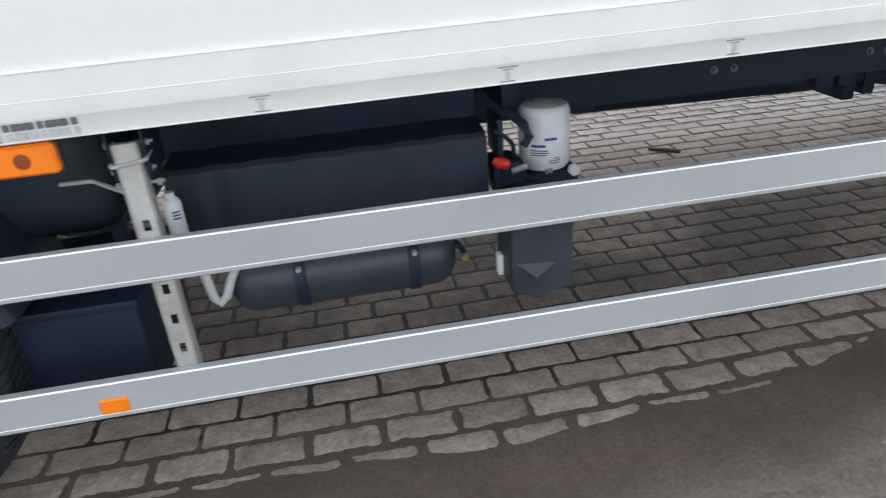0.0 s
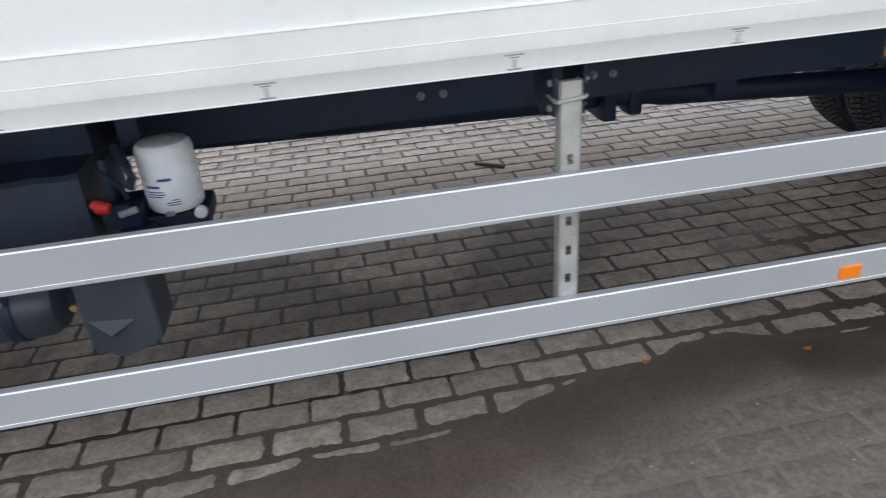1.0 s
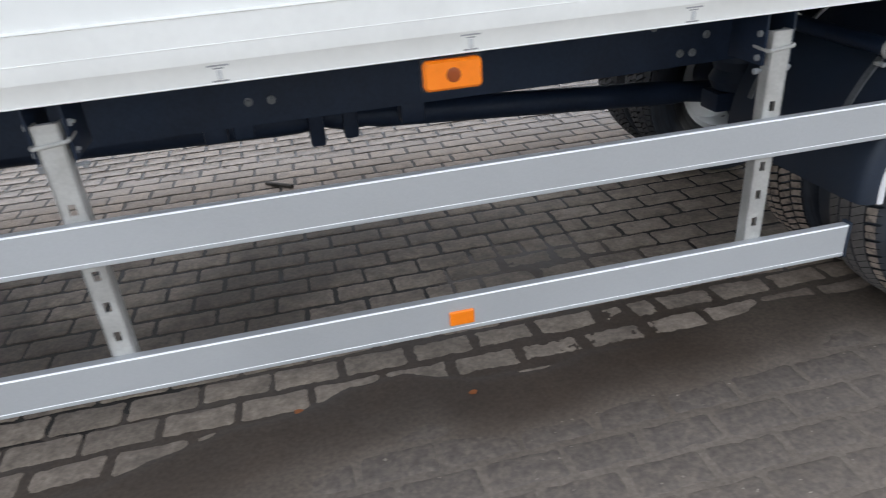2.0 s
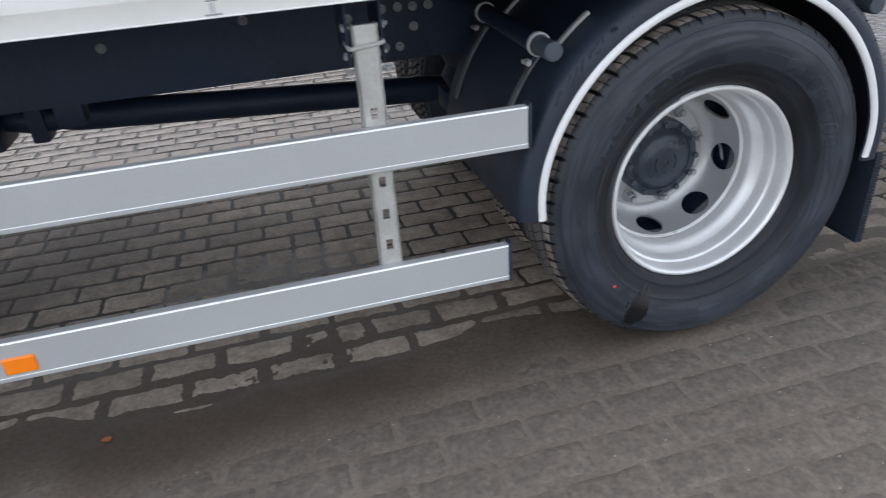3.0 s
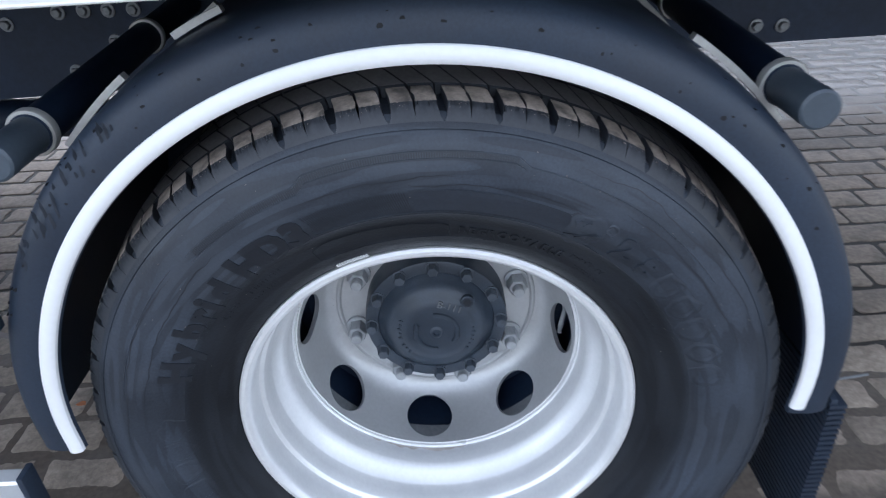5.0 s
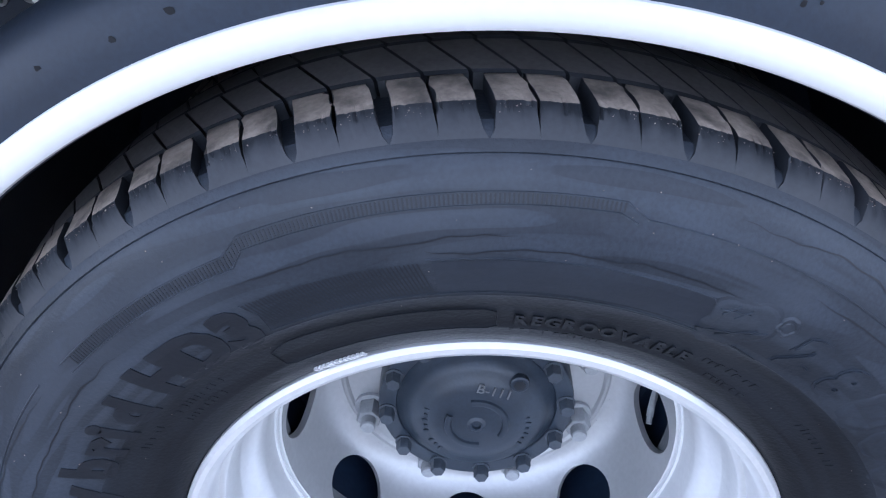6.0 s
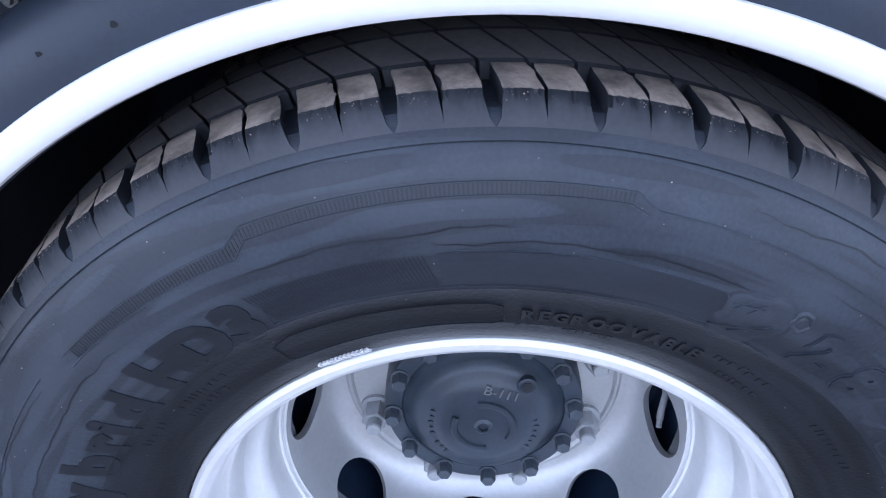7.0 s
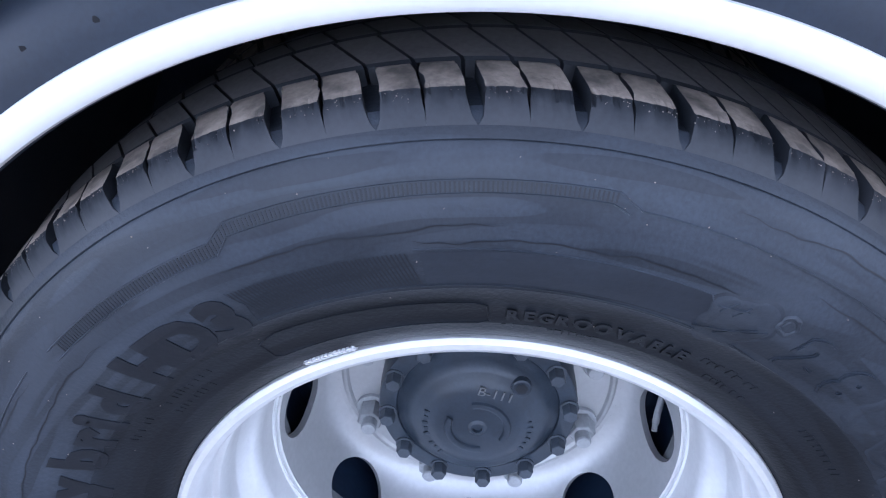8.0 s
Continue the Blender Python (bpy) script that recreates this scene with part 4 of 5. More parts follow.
part("dark_panel", bm, DULL, wheel, "smooth dark moulded panel")
wall_line([(0.4345, 131), (0.4345, 109.6), (0.4435, 107.4), (0.4450, 75.2), (0.4365, 73.2), (0.4345, 35)], 0.0010, 0.0009)
wall_line([(0.4245, 131), (0.4245, 109.2), (0.4340, 107.6), (0.4375, 75.6), (0.4330, 74.0)], 0.0010, 0.0009)
wall_line([(0.4370, 165), (0.4370, 135)], 0.0012, 0.0009)
wall_line([(0.3430, 112.8), (0.3460, 111.0), (0.3425, 86.4), (0.3395, 85.0), (0.3220, 84.6), (0.3195, 86.0), (0.3195, 113.0), (0.3225, 114.3), (0.3400, 114.2), (0.3430, 112.8)], 0.0011, 0.0012)
wall_line([(0.3640, 111.0), (0.3640, 87.0), (0.3620, 58.0), (0.3600, 54.0)], 0.0012, 0.0012)
wall_line([(0.3640, 111.0), (0.3830, 110.4), (0.3975, 111.3)], 0.0010, 0.0008)
wall_line([(0.3985, 92.0), (0.3960, 64.0), (0.3850, 62.5)], 0.0010, 0.0008)


def water_mark(r, a0, a1, seed):
    """A thin dark tide line of dried water that wanders round the sidewall."""
    bm = bmesh.new()
    n = 90
    rows = []
    for i in range(n + 1):
        a = a0 + (a1 - a0) * i / n
        at = r + 0.007 * noise.noise((a * 0.10, seed, 0.3)) + 0.0025 * noise.noise((a * 0.45, seed, 4.1))
        w = 0.0007 * (0.6 + 0.5 * noise.noise((a * 0.3, seed + 3, 1.0))) * min(1.0, 8 * i / n, 8 * (n - i) / n) + 0.0001
        rows.append([bm.verts.new(on_wall(at + d * w, a, 0.00045)) for d in (-1, 0, 1)])
    for p, q in zip(rows, rows[1:]):
        for k in range(2):
            bm.faces.new((p[k], p[k + 1], q[k + 1], q[k]))
    part("water_mark", bm, LETTER, wheel, weld=False)


for mark in ((0.424, 56, 18, 1.0), (0.434, 136, 186, 2.0), (0.410, 126, 176, 3.0), (0.416, 110, 84, 4.0), (0.405, 92, 62, 5.0), (0.452, 66, 20, 6.0), (0.450, 200, 260, 7.0)):
    water_mark(*mark)


def blob(parent, r, angle, w, h, lift, seed, rim=DULL):
    """A soft, uneven raised patch on the sidewall."""
    bm = bmesh.new()
    n = 36
    rings = []
    for f, l in ((1.12, -0.0004), (1.04, 0.0004), (0.98, lift * 0.45), (0.91, lift * 0.85), (0.80, lift), (0.69, lift * 0.85), (0.60, lift * 0.4), (0.52, lift * 0.4), (0.40, lift * 0.75), (0.15, lift * 0.8), (0.03, lift * 0.8)):
        ring = []
        for i in range(n):
            a = 6.2832 * i / n
            wob = 1 + 0.30 * noise.noise((math.cos(a) * 1.3 + seed * 5.1, math.sin(a) * 1.3, seed * 1.7)) + 0.12 * noise.noise((math.cos(a) * 3.4, math.sin(a) * 3.4 + seed, 2.2))
            dip = lift * 0.35 * noise.noise((math.cos(a) * f * 2.5 + seed, math.sin(a) * f * 2.5, 4.0 + seed))
            ring.append(bm.verts.new(on_wall(r + h * f * wob * math.sin(a), angle + math.degrees(w * f * wob * math.cos(a) / r), l + (dip if f < 1 else 0))))
        rings.append(ring)
    for k, (p, q) in enumerate(zip(rings, rings[1:])):
        for i in range(n):
            bm.faces.new((p[i], p[(i + 1) % n], q[(i + 1) % n], q[i])).material_index = 1 if k in (0, 1) else 0
    bm.faces.new(rings[-1])
    return part("moulded_badge", bm, [TYRE, rim], parent, "soft moulded patch on the sidewall")


blob(wheel, 0.381, 60.0, 0.0235, 0.0265, 0.0013, 1)
# ridged peak with rays on the badge
wall_line([(0.366, 63.0), (0.371, 60.6), (0.378, 58.2), (0.386, 56.6)], 0.0013, 0.0022)
wall_line([(0.366, 60.6), (0.377, 58.9), (0.384, 57.5)], 0.0013, 0.0022)
for da in (-1.2, 0.2):
    wall_line([(0.386, 62.0 + da), (0.398, 61.2 + da)], 0.0013, 0.0022)
wall_line([(0.390, 62.9), (0.394, 59.8)], 0.0013, 0.0022)
blob(wheel, 0.398, 55.8, 0.0085, 0.0085, 0.0016, 9)
for k in range(5):
    blob(wheel, 0.3845 - 0.0005 * k, 38.9 - 6.3 * k, 0.0180, 0.021, 0.0012, k + 3)
for k in range(8):
    blob(wheel, 0.378, 174 + 6.6 * k, 0.018, 0.02, 0.0005, k + 12, TYRE)
# unreadable small print
rng = random.Random(31)
bm = bmesh.new()
for r, a0, n, w in ((0.314, 83, 11, 0.9), (0.334, 57.5, 7, 1.0), (0.320, 55, 6, 0.9), (0.338, 132, 9, 0.8), (0.326, 133, 8, 0.8), (0.34, 141, 5, 0.8), (0.334, 39, 9, 1.0)):
    a = a0
    for k in range(n):
        wide = w * rng.uniform(0.55, 1.05)
        wall_patch(bm, r + rng.uniform(0, 0.001), r + rng.uniform(0.0045, 0.0072), a, a - wide, 0.0006)
        a -= wide + rng.choice((0.25, 0.3, 0.9))
tagged(part("small_print", bm, TYRE, wheel, "tiny raised print as bars", smooth=False, weld=False), kind="stuff")
# pale chips and dust along the worn edge of the blocks, and a few specks on the sidewall
rng = random.Random(77)
bm = bmesh.new()
for k in range(420):
    if k < 360:
        a = 86.4 + 360 / 49 * rng.randrange(-9, 10) + rng.choice((2.12, 5.38)) + rng.uniform(-1.4, 1.4)
        size = rng.uniform(0.0002, 0.0006) * rng.choice((0.6, 0.8, 1.0))
        t, f = radians(a), abs(rng.gauss(0, 1)) * 0.5
        c = Vector(((0.4912 - 0.0035 * f) * math.cos(t), -0.0866 - 0.0034 * f, AXLE_Z + (0.4912 - 0.0035 * f) * math.sin(t)))
    else:
        a, r, size = rng.uniform(20, 160), rng.uniform(0.33, 0.466), rng.uniform(0.0003, 0.0006)
        c = Vector(on_wall(r, a, 0.0004))
    b = bmesh.new()
    bmesh.ops.create_icosphere(b, subdivisions=1, radius=size)
    for v in b.verts:
        v.co = v.co * rng.uniform(0.7, 1.2) + c
    merge(bm, b)
tagged(part("dust_specks", bm, DUST, wheel, "pale dust specks on the rubber", weld=False), kind="stuff")
# marks on the sidewall
bm = bmesh.new()
disc(bm, (on_wall(0.385, -140.0)[0], on_wall(0.385, -140.0)[1] - 0.003, on_wall(0.385, -140.0)[2]), 0.0055, 0.0012, 14)
part("paint_dot", bm, PINK, wheel, "small red paint dot")
bm = bmesh.new()
for k in range(12):
    wall_patch(bm, 0.2985, 0.3030, 112.4 - 0.7 * k, 112.0 - 0.7 * k, 0.0034)
wall_patch(bm, 0.2970, 0.2986, 112.4, 104.2, 0.0036, 12)
part("balance_sticker", bm, STRIP, wheel, "white paper strip at the rim edge")
rng = random.Random(8)
bm = bmesh.new()
for k in range(30):
    a = -126.0 + 0.33 * k
    body = math.sin(math.pi * (k + 0.5) / 30)
    r0, r1 = 0.385 - 0.065 * body + rng.uniform(-0.012, 0.012), 0.425 + 0.056 * body + rng.uniform(-0.014, 0.005)
    r0 += rng.choice((0.0, 0.0, 0.012, 0.03))
    for i in range(8):
        wall_patch(bm, r0 + (r1 - r0) * i / 8, r0 + (r1 - r0) * (i + 1) / 8, a, a + 0.335, 0.0008, 1)
part("tar_smear", bm, TAR, wheel, "black wet smear", smooth=False, weld=False)
for a, r0, r1, w in ((-133.2, 0.362, 0.384, 0.9), (-131.9, 0.369, 0.378, 1.6), (-128.2, 0.395, 0.415, 0.8), (-115.5, 0.44, 0.478, 1.0), (-113.6, 0.455, 0.48, 0.8), (-111.0, 0.46, 0.482, 1.2)):
    bm = bmesh.new()
    for i in range(3):
        wall_patch(bm, r0 + (r1 - r0) * i / 3, r0 + (r1 - r0) * (i + 1) / 3, a, a + w, 0.0008, 2)
    part("tar_smear", bm, TAR, wheel, "black wet smear", smooth=False, weld=False)

bm = bmesh.new()
rows = []
for i in range(61):
    t = radians(-124 + 44 * i / 60)
    reach = 0.0004 + 0.012 * max(0.0, noise.noise((i * 0.17, 3.3, 0.0)) + 0.25) * min(1.0, i / 8, (60 - i) / 8)
    rows.append([bm.verts.new((q * math.cos(t), y, AXLE_Z + q * math.sin(t))) for q, y in ((0.2434 - 0.0003, 0.0915 - reach), (0.2429, 0.0918))])
for p, q in zip(rows, rows[1:]):
    bm.faces.new((p[0], q[0], q[1], p[1]))
part("rust_bloom", bm, RUST, wheel, "thin brown rust along the weld", smooth=False, weld=False)

# inner wheel of the pair, far-side pair and steering wheel
inner = holder("inner_wheel", (0, 0.41, AXLE_Z), truck, "inner wheel of the twin pair")
tyre_body("tyre", inner, offset=0.345)
part("rim", lathe([(0.288, 0.28), (0.25, 0.29), (0.25, 0.5), (0.286, 0.52)], 64, centre=(0, 0, AXLE_Z)), SILVER, inner)
for y in (1.46, 1.805):
    far = holder("inner_wheel", (0, y + 0.06, AXLE_Z), truck, "far-side twin wheel")
    tyre_body("tyre", far, offset=y, segments=96)
    part("rim", lathe([(0.288, y - 0.05), (0.26, y - 0.03), (0.25, y + 0.1), (0.13, y + 0.11), (0.13, y + 0.13)], 64, centre=(0, 0, AXLE_Z)), SILVER, far)
for y in (0.0, 2.1):
    steer = holder("front_wheel", (-5.80, y + 0.06, AXLE_Z), truck, "black front tyre on a silver rim")
    tyre_body("tyre", steer, offset=y, x=-5.80, segments=128)
    part("rim", lathe([(0.29, y - 0.06), (0.283, y - 0.05), (0.26, y + 0.0), (0.2, y - 0.03), (0.1, y - 0.05), (0.0001, y - 0.05)], 64, centre=(-5.80, 0, AXLE_Z)), SILVER, steer)

# ---- mudguards ----
def tuck(bm, c):
    """The guard's ends draw in a little towards the tyre."""
    for v in bm.verts:
        low = min(1.0, max(0.0, (c[2] + 0.15 - v.co.z) / 0.15))
        v.co.x -= (v.co.x - c[0]) * (0.022 if v.co.x > c[0] else 0.012) * low * low
    return bm


def mudguard(x, parent_label, a0, a1, with_strip=True, inner_y=0.58, y_shift=0.0, raise_z=0.0):
    guard = holder("mudguard", (x, 0.2, 1.0), truck, parent_label)
    c = (x, y_shift, AXLE_Z + raise_z)
    shell = [(0.513, -0.101), (0.516, -0.108), (0.543, -0.1100), (0.556, -0.1085), (0.568, -0.1050), (0.5760, -0.0995), (0.5820, -0.0915), (0.5860, -0.0800), (0.5890, -0.055), (0.591, -0.015), (0.592, inner_y),
             (0.586, inner_y), (0.585, -0.015), (0.5830, -0.055), (0.5745, -0.090), (0.556, -0.1020), (0.535, -0.1035)]
    part("shell", tuck(lathe(shell, 96, a0, a1, c, closed=True), c), PLASTIC, guard)
    if with_strip:
        strip = [(0.514, -0.1075), (0.5150, -0.1122), (0.5180, -0.1150), (0.5245, -0.1165), (0.5310, -0.1155), (0.5350, -0.1125), (0.5360, -0.1085)]
        # black inner wall added to keep the gap over the tyre dark
        closing = [(0.47, inner_y - 0.006), (0.590, inner_y - 0.006), (0.590, inner_y - 0.001), (0.47, inner_y - 0.001)]
        part("inner_wall", lathe(closing, 64, a0, a1, c, closed=True), BLACK, guard)
        part("edge_strip", tuck(lathe(strip, 128, a0 + 1.5, a1, c, closed=True), c), STRIP, guard, "white edging strip")
    return guard


guard = mudguard(-0.002, "black plastic wheel arch mudguard with white edging", -2.0, 181.5, raise_z=0.025)
OUTER = [(0.543, -0.1100), (0.556, -0.1085), (0.568, -0.1050), (0.5760, -0.0995), (0.5820, -0.0915), (0.5860, -0.0800), (0.5890, -0.055)]


def on_shell(angle, f):
    """Point and outward normal on the guard's rounded shoulder; f from 0 at the edging to 1 at the top."""
    f = f * (len(OUTER) - 1.001)
    k = int(f)
    (r0, y0), (r1, y1) = OUTER[k], OUTER[k + 1]
    r, y = r0 + (r1 - r0) * (f - k), y0 + (y1 - y0) * (f - k)
    d = math.hypot(r1 - r0, y1 - y0)
    c, q = math.cos(radians(angle)), math.sin(radians(angle))
    nr, ny = -(y0 - y1) / d * -1, -(r1 - r0) / d
    return Vector((-0.002 + r * c, y, AXLE_Z + 0.025 + r * q)), Vector((nr * c, ny, nr * q)), Vector((-q, 0, c))


# moulded oval on the crown, dried specks and runs of dirty water
bm = bmesh.new()
at, out, along = on_shell(90.6, 0.74)
across = out.cross(along)
for dx in (-0.017, 0.0, 0.017):
    ring = []
    for i in range(24):
        a = 6.2832 * i / 24
        d = along * math.cos(a) + across * math.sin(a)
        ring.append([bm.verts.new(at + along * dx + d * r + out * h) for r, h in ((0.0145, -0.001), (0.0130, 0.0022), (0.0110, 0.0022), (0.0095, -0.001))])
    for i in range(24):
        p, q = ring[i], ring[(i + 1) % 24]
        for k in range(3):
            bm.faces.new((p[k], p[k + 1], q[k + 1], q[k]))
part("moulding", bm, PLASTIC, guard)
rng = random.Random(21)
spots = [(rng.uniform(28, 158), rng.uniform(0.08, 0.8), rng.uniform(0.0012, 0.0036), 1.0) for _ in range(60)]
runs = [(rng.uniform(125, 150), rng.uniform(0.10, 0.45), rng.uniform(0.0013, 0.0028), rng.uniform(4, 12)) for _ in range(30)]
for kind, marks, mat, words in (("dirt_speckling", spots, GRIME, "dried dark specks"), ("dirt_streaking", runs, DULL, "faint runs of dirty water")):
    bm = bmesh.new()
    for angle, f, size, stretch in marks:
        at, out, along = on_shell(angle, f)
        across = out.cross(along)
        if stretch > 1:
            down = (Vector((0, 0, -1)) - out * -out.z).normalized()
            along, across = down, out.cross(down)
        bm.faces.new([bm.verts.new(at + out * 0.0005 + (along * math.cos(a) * stretch + across * math.sin(a)) * size * rng.uniform(0.7, 1.2)) for a in np.linspace(0, 5.6, 9)])
    tagged(part(kind, bm, mat, guard, words, smooth=False, weld=False), kind="stuff")
def flat_strap(points, y, width, thick):
    """A bent steel strap that runs through (x, z) points, its flat side to the guard."""
    bm = bmesh.new()
    rings = []
    for k, (x, z) in enumerate(points):
        a, b = points[max(0, k - 1)], points[min(len(points) - 1, k + 1)]
        d = math.hypot(b[0] - a[0], b[1] - a[1])
        nx, nz = -(b[1] - a[1]) / d * thick / 2, (b[0] - a[0]) / d * thick / 2
        rings.append([bm.verts.new((x + q * nx, y + w, z + q * nz)) for q, w in ((-1, -width / 2), (1, -width / 2), (1, width / 2), (-1, width / 2))])
    for p, q in zip(rings, rings[1:]):
        for k in range(4):
            bm.faces.new((p[k], p[(k + 1) % 4], q[(k + 1) % 4], q[k]))
    bm.faces.new(rings[0])
    bm.faces.new(rings[-1])
    bmesh.ops.recalc_face_normals(bm, faces=bm.faces)
    return bm


def round_guard(r, a0, a1, steps=14):
    return [(-0.002 + r * math.cos(radians(a0 + (a1 - a0) * k / steps)), AXLE_Z + 0.025 + r * math.sin(radians(a0 + (a1 - a0) * k / steps))) for k in range(steps + 1)]


# two tubes from the chassis carry the guard: grey end caps, clips and straps
for s, x, z in ((-1, -0.484, 0.958), (1, 0.453, 0.966)):
    bm = lathe([(0.0001, -0.089), (0.0205, -0.089), (0.0238, -0.0865), (0.0246, -0.070), (0.0240, -0.066), (0.0240, 0.0), (0.0001, 0.0)], 28, centre=(x, 0, z))
    part("end_cap", bm, GREY_PLASTIC, guard, "grey rounded end cap of the tube")
    bm = lathe([(0.0001, 0.0), (0.0262, 0.0), (0.0262, 0.70), (0.0001, 0.70)], 28, centre=(x, 0, z))
    for v in bm.verts:
        v.co.z += 0.035 * v.co.y
    part("support_tube", bm, BLACK, guard, "black steel tube")
    for y in (0.008, 0.43):
        zc = z + 0.035 * y
        bm = lathe([(0.0240, y - 0.006), (0.0300, y - 0.006), (0.0312, y - 0.004), (0.0312, y + 0.006), (0.0262, y + 0.006)], 28, centre=(x, 0, zc), closed=True)
        part("tube_clip", bm, GALV, guard, "galvanised clip round the tube")
        for a0, a1 in ((125.5, 137.5), (111, 117.5)) if s < 0 else ((40, 56),):
            path = round_guard(0.5990, a0, a1)
            part("bracket_strap", flat_strap(path, y, 0.014, 0.0085), GALV, guard, "galvanised steel strap")
        if s < 0:
            low = round_guard(0.5990, 140.0, 162.5) if y < 0.2 else round_guard(0.5990, 140.0, 163.5)
            part("bracket_strap", flat_strap(low, y + 0.055, 0.024, 0.0060), BOLT, guard, "dull grey steel strap")
        bm = bmesh.new()
        box(bm, x + s * 0.034 - 0.010, x + s * 0.034 + 0.010, y - 0.012, y + 0.010, zc - 0.044, zc - 0.034, 0.002)
        part("clip_lug", bm, GALV, guard)
        bm = bmesh.new()
        disc(bm, (x + s * 0.036, y - 0.010, zc - 0.039), 0.008, 0.014, 10)
        part("clip_bolt", bm, NUT, guard)

# mud flap behind the wheel
flap = holder("mud_flap", (0.585, 0.2, 0.36), truck, "black ribbed rubber mud flap")
bm = bmesh.new()
box(bm, 0.566, 0.576, -0.1, 0.56, 0.222, 0.53, 0.002)
part("flap_sheet", bm, PLASTIC, flap)
me_rib = None
for k in range(29):
    z = 0.227 + 0.0104 * k
    if me_rib is None:
        bm = bmesh.new()
        box(bm, -0.0165, 0.0085, -0.3275, 0.332, -0.0028, 0.0028)
        me_rib = bpy.data.meshes.new("rib")
        bm.to_mesh(me_rib)
        bm.free()
        me_rib.materials.append(PLASTIC)
    ob = new("rib", me_rib)
    settle_under(ob, Vector((0.581, 0.224, z)), flap)
bm = bmesh.new()
sweep(bm, [(0.60, -0.05, 0.522), (0.65, -0.045, 0.524)], 0.0018, 6)
part("wire_pin", bm, BOLT, flap)

mudguard(-5.80, "black front mudguard", 12, 120, False, 0.3, 0.04, 0.02)

# ---- tanks and fittings under the body ----
bat = holder("side_cover", (-4.55, 0.2, 0.8), truck, "black ribbed plastic cover")
bm = bmesh.new()
n = 160
top, bottom = [], []
for i in range(n + 1):
    x = -4.85 + 0.885 * i / n
    u = (i / n * 7.0) % 1.0
    y = 0.155 - 0.008 * max(0.0, min(1.0, 3.2 * (0.5 - abs(u - 0.5))))
    z = 0.915 + 0.0012 * math.sin(i / n * 44)
    top.append((x, y, z))
rows = []
for x, y, z in top:
    rows.append([bm.verts.new(p) for p in ((x, 0.5, z + 0.01), (x, y + 0.012, z + 0.004), (x, y, z - 0.008), (x, y - 0.004, 0.8), (x, y, 0.66), (x, 0.5, 0.65))])
for p, q in zip(rows, rows[1:]):
    for j in range(5):
        bm.faces.new((p[j], p[j + 1], q[j + 1], q[j]))
bm.faces.new(rows[0])
bm.faces.new(rows[-1])
part("cover", bm, PLASTIC, bat)
bm = bmesh.new()
box(bm, -4.87, -3.96, 0.32, 0.68, 0.89, 1.09, 0.01)
part("tray", bm, BLACK, bat)

tank = holder("air_tank", (-4.55, 0.16, 0.58), truck, "dark grey cylindrical air tank")
bm = lathe([(0.0001, -4.74), (0.05, -4.735), (0.085, -4.715), (0.101, -4.685), (0.1035, -4.65), (0.1035, -4.17), (0.101, -4.135), (0.085, -4.105), (0.05, -4.085), (0.0001, -4.08)], 56)
moved(bm, pose(0, 0.155, 0.577) @ Matrix(((0, 1, 0, 0), (1, 0, 0, 0), (0, 0, 1, 0), (0, 0, 0, 1))))
part("vessel", bm, TANK, tank)
for x in (-4.535, -4.212):
    bm = lathe([(0.1045, x - 0.016), (0.109, x - 0.015), (0.109, x + 0.015), (0.1045, x + 0.016)], 56, closed=True)
    moved(bm, pose(0, 0.155, 0.577) @ Matrix(((0, 1, 0, 0), (1, 0, 0, 0), (0, 0, 1, 0), (0, 0, 0, 1))))
    part("strap", bm, BLACK, tank, "black steel strap")
    bm = bmesh.new()
    disc(bm, (x, 0.05, 0.632), 0.008, 0.014, 10)
    part("strap_bolt", bm, NUT, tank)
bm = bmesh.new()
sweep(bm, [(-4.085, 0.15, 0.60), (-4.07, 0.13, 0.595), (-4.06, 0.11, 0.575)], 0.009, 8)
part("drain_pipe", bm, BLACK, tank)
bm = bmesh.new()
disc(bm, (-4.06, 0.105, 0.567), 0.012, 0.016, 6)
part("drain_fitting", bm, BRASS, tank, "small brass fitting")
bm = bmesh.new()
sweep(bm, [(-4.785, 0.06, 0.72), (-4.78, 0.05, 0.64), (-4.772, 0.05, 0.58), (-4.757, 0.05, 0.562), (-4.738, 0.05, 0.58), (-4.722, 0.06, 0.62), (-4.7, 0.09, 0.655)], 0.013, 12)
part("hose", bm, WHITE_HOSE, tank, "pale bent hose")

bottle = holder("small_filter", (-4.828, 0.1, 0.82), truck, "small white filter cartridge with blue print")
bm = lathe([(0.0001, 0), (0.020, 0), (0.0232, 0.005), (0.0232, 0.098), (0.018, 0.108), (0.012, 0.112), (0.012, 0.128), (0.0001, 0.128)], 32)
moved(bm, pose(-4.828, 0.1, 0.755, 90))
for v in bm.verts:
    v.co.z = 2 * 0.755 - v.co.z if v.co.z < 0.755 else v.co.z
part("cartridge", bm, FILTER, bottle)


def print_on(can_x, can_y, radius, z0, z1, a0, a1, parent):
    """A printed bar on an upright can; angles in degrees from the street side, positive to the rear."""
    bm = bmesh.new()
    rows = [[bm.verts.new((can_x + radius * math.sin(radians(a)), can_y - radius * math.cos(radians(a)), z)) for z in (z0, z1)] for a in np.linspace(a0, a1, 7)]
    for p, q in zip(rows, rows[1:]):
        bm.faces.new((p[0], q[0], q[1], p[1]))
    part("print_bar", bm, BLUE, parent)


for k in range(3):
    print_on(-4.828, 0.1, 0.0236, 0.812 + 0.009 * k, 0.817 + 0.009 * k, 0, 50, bottle)

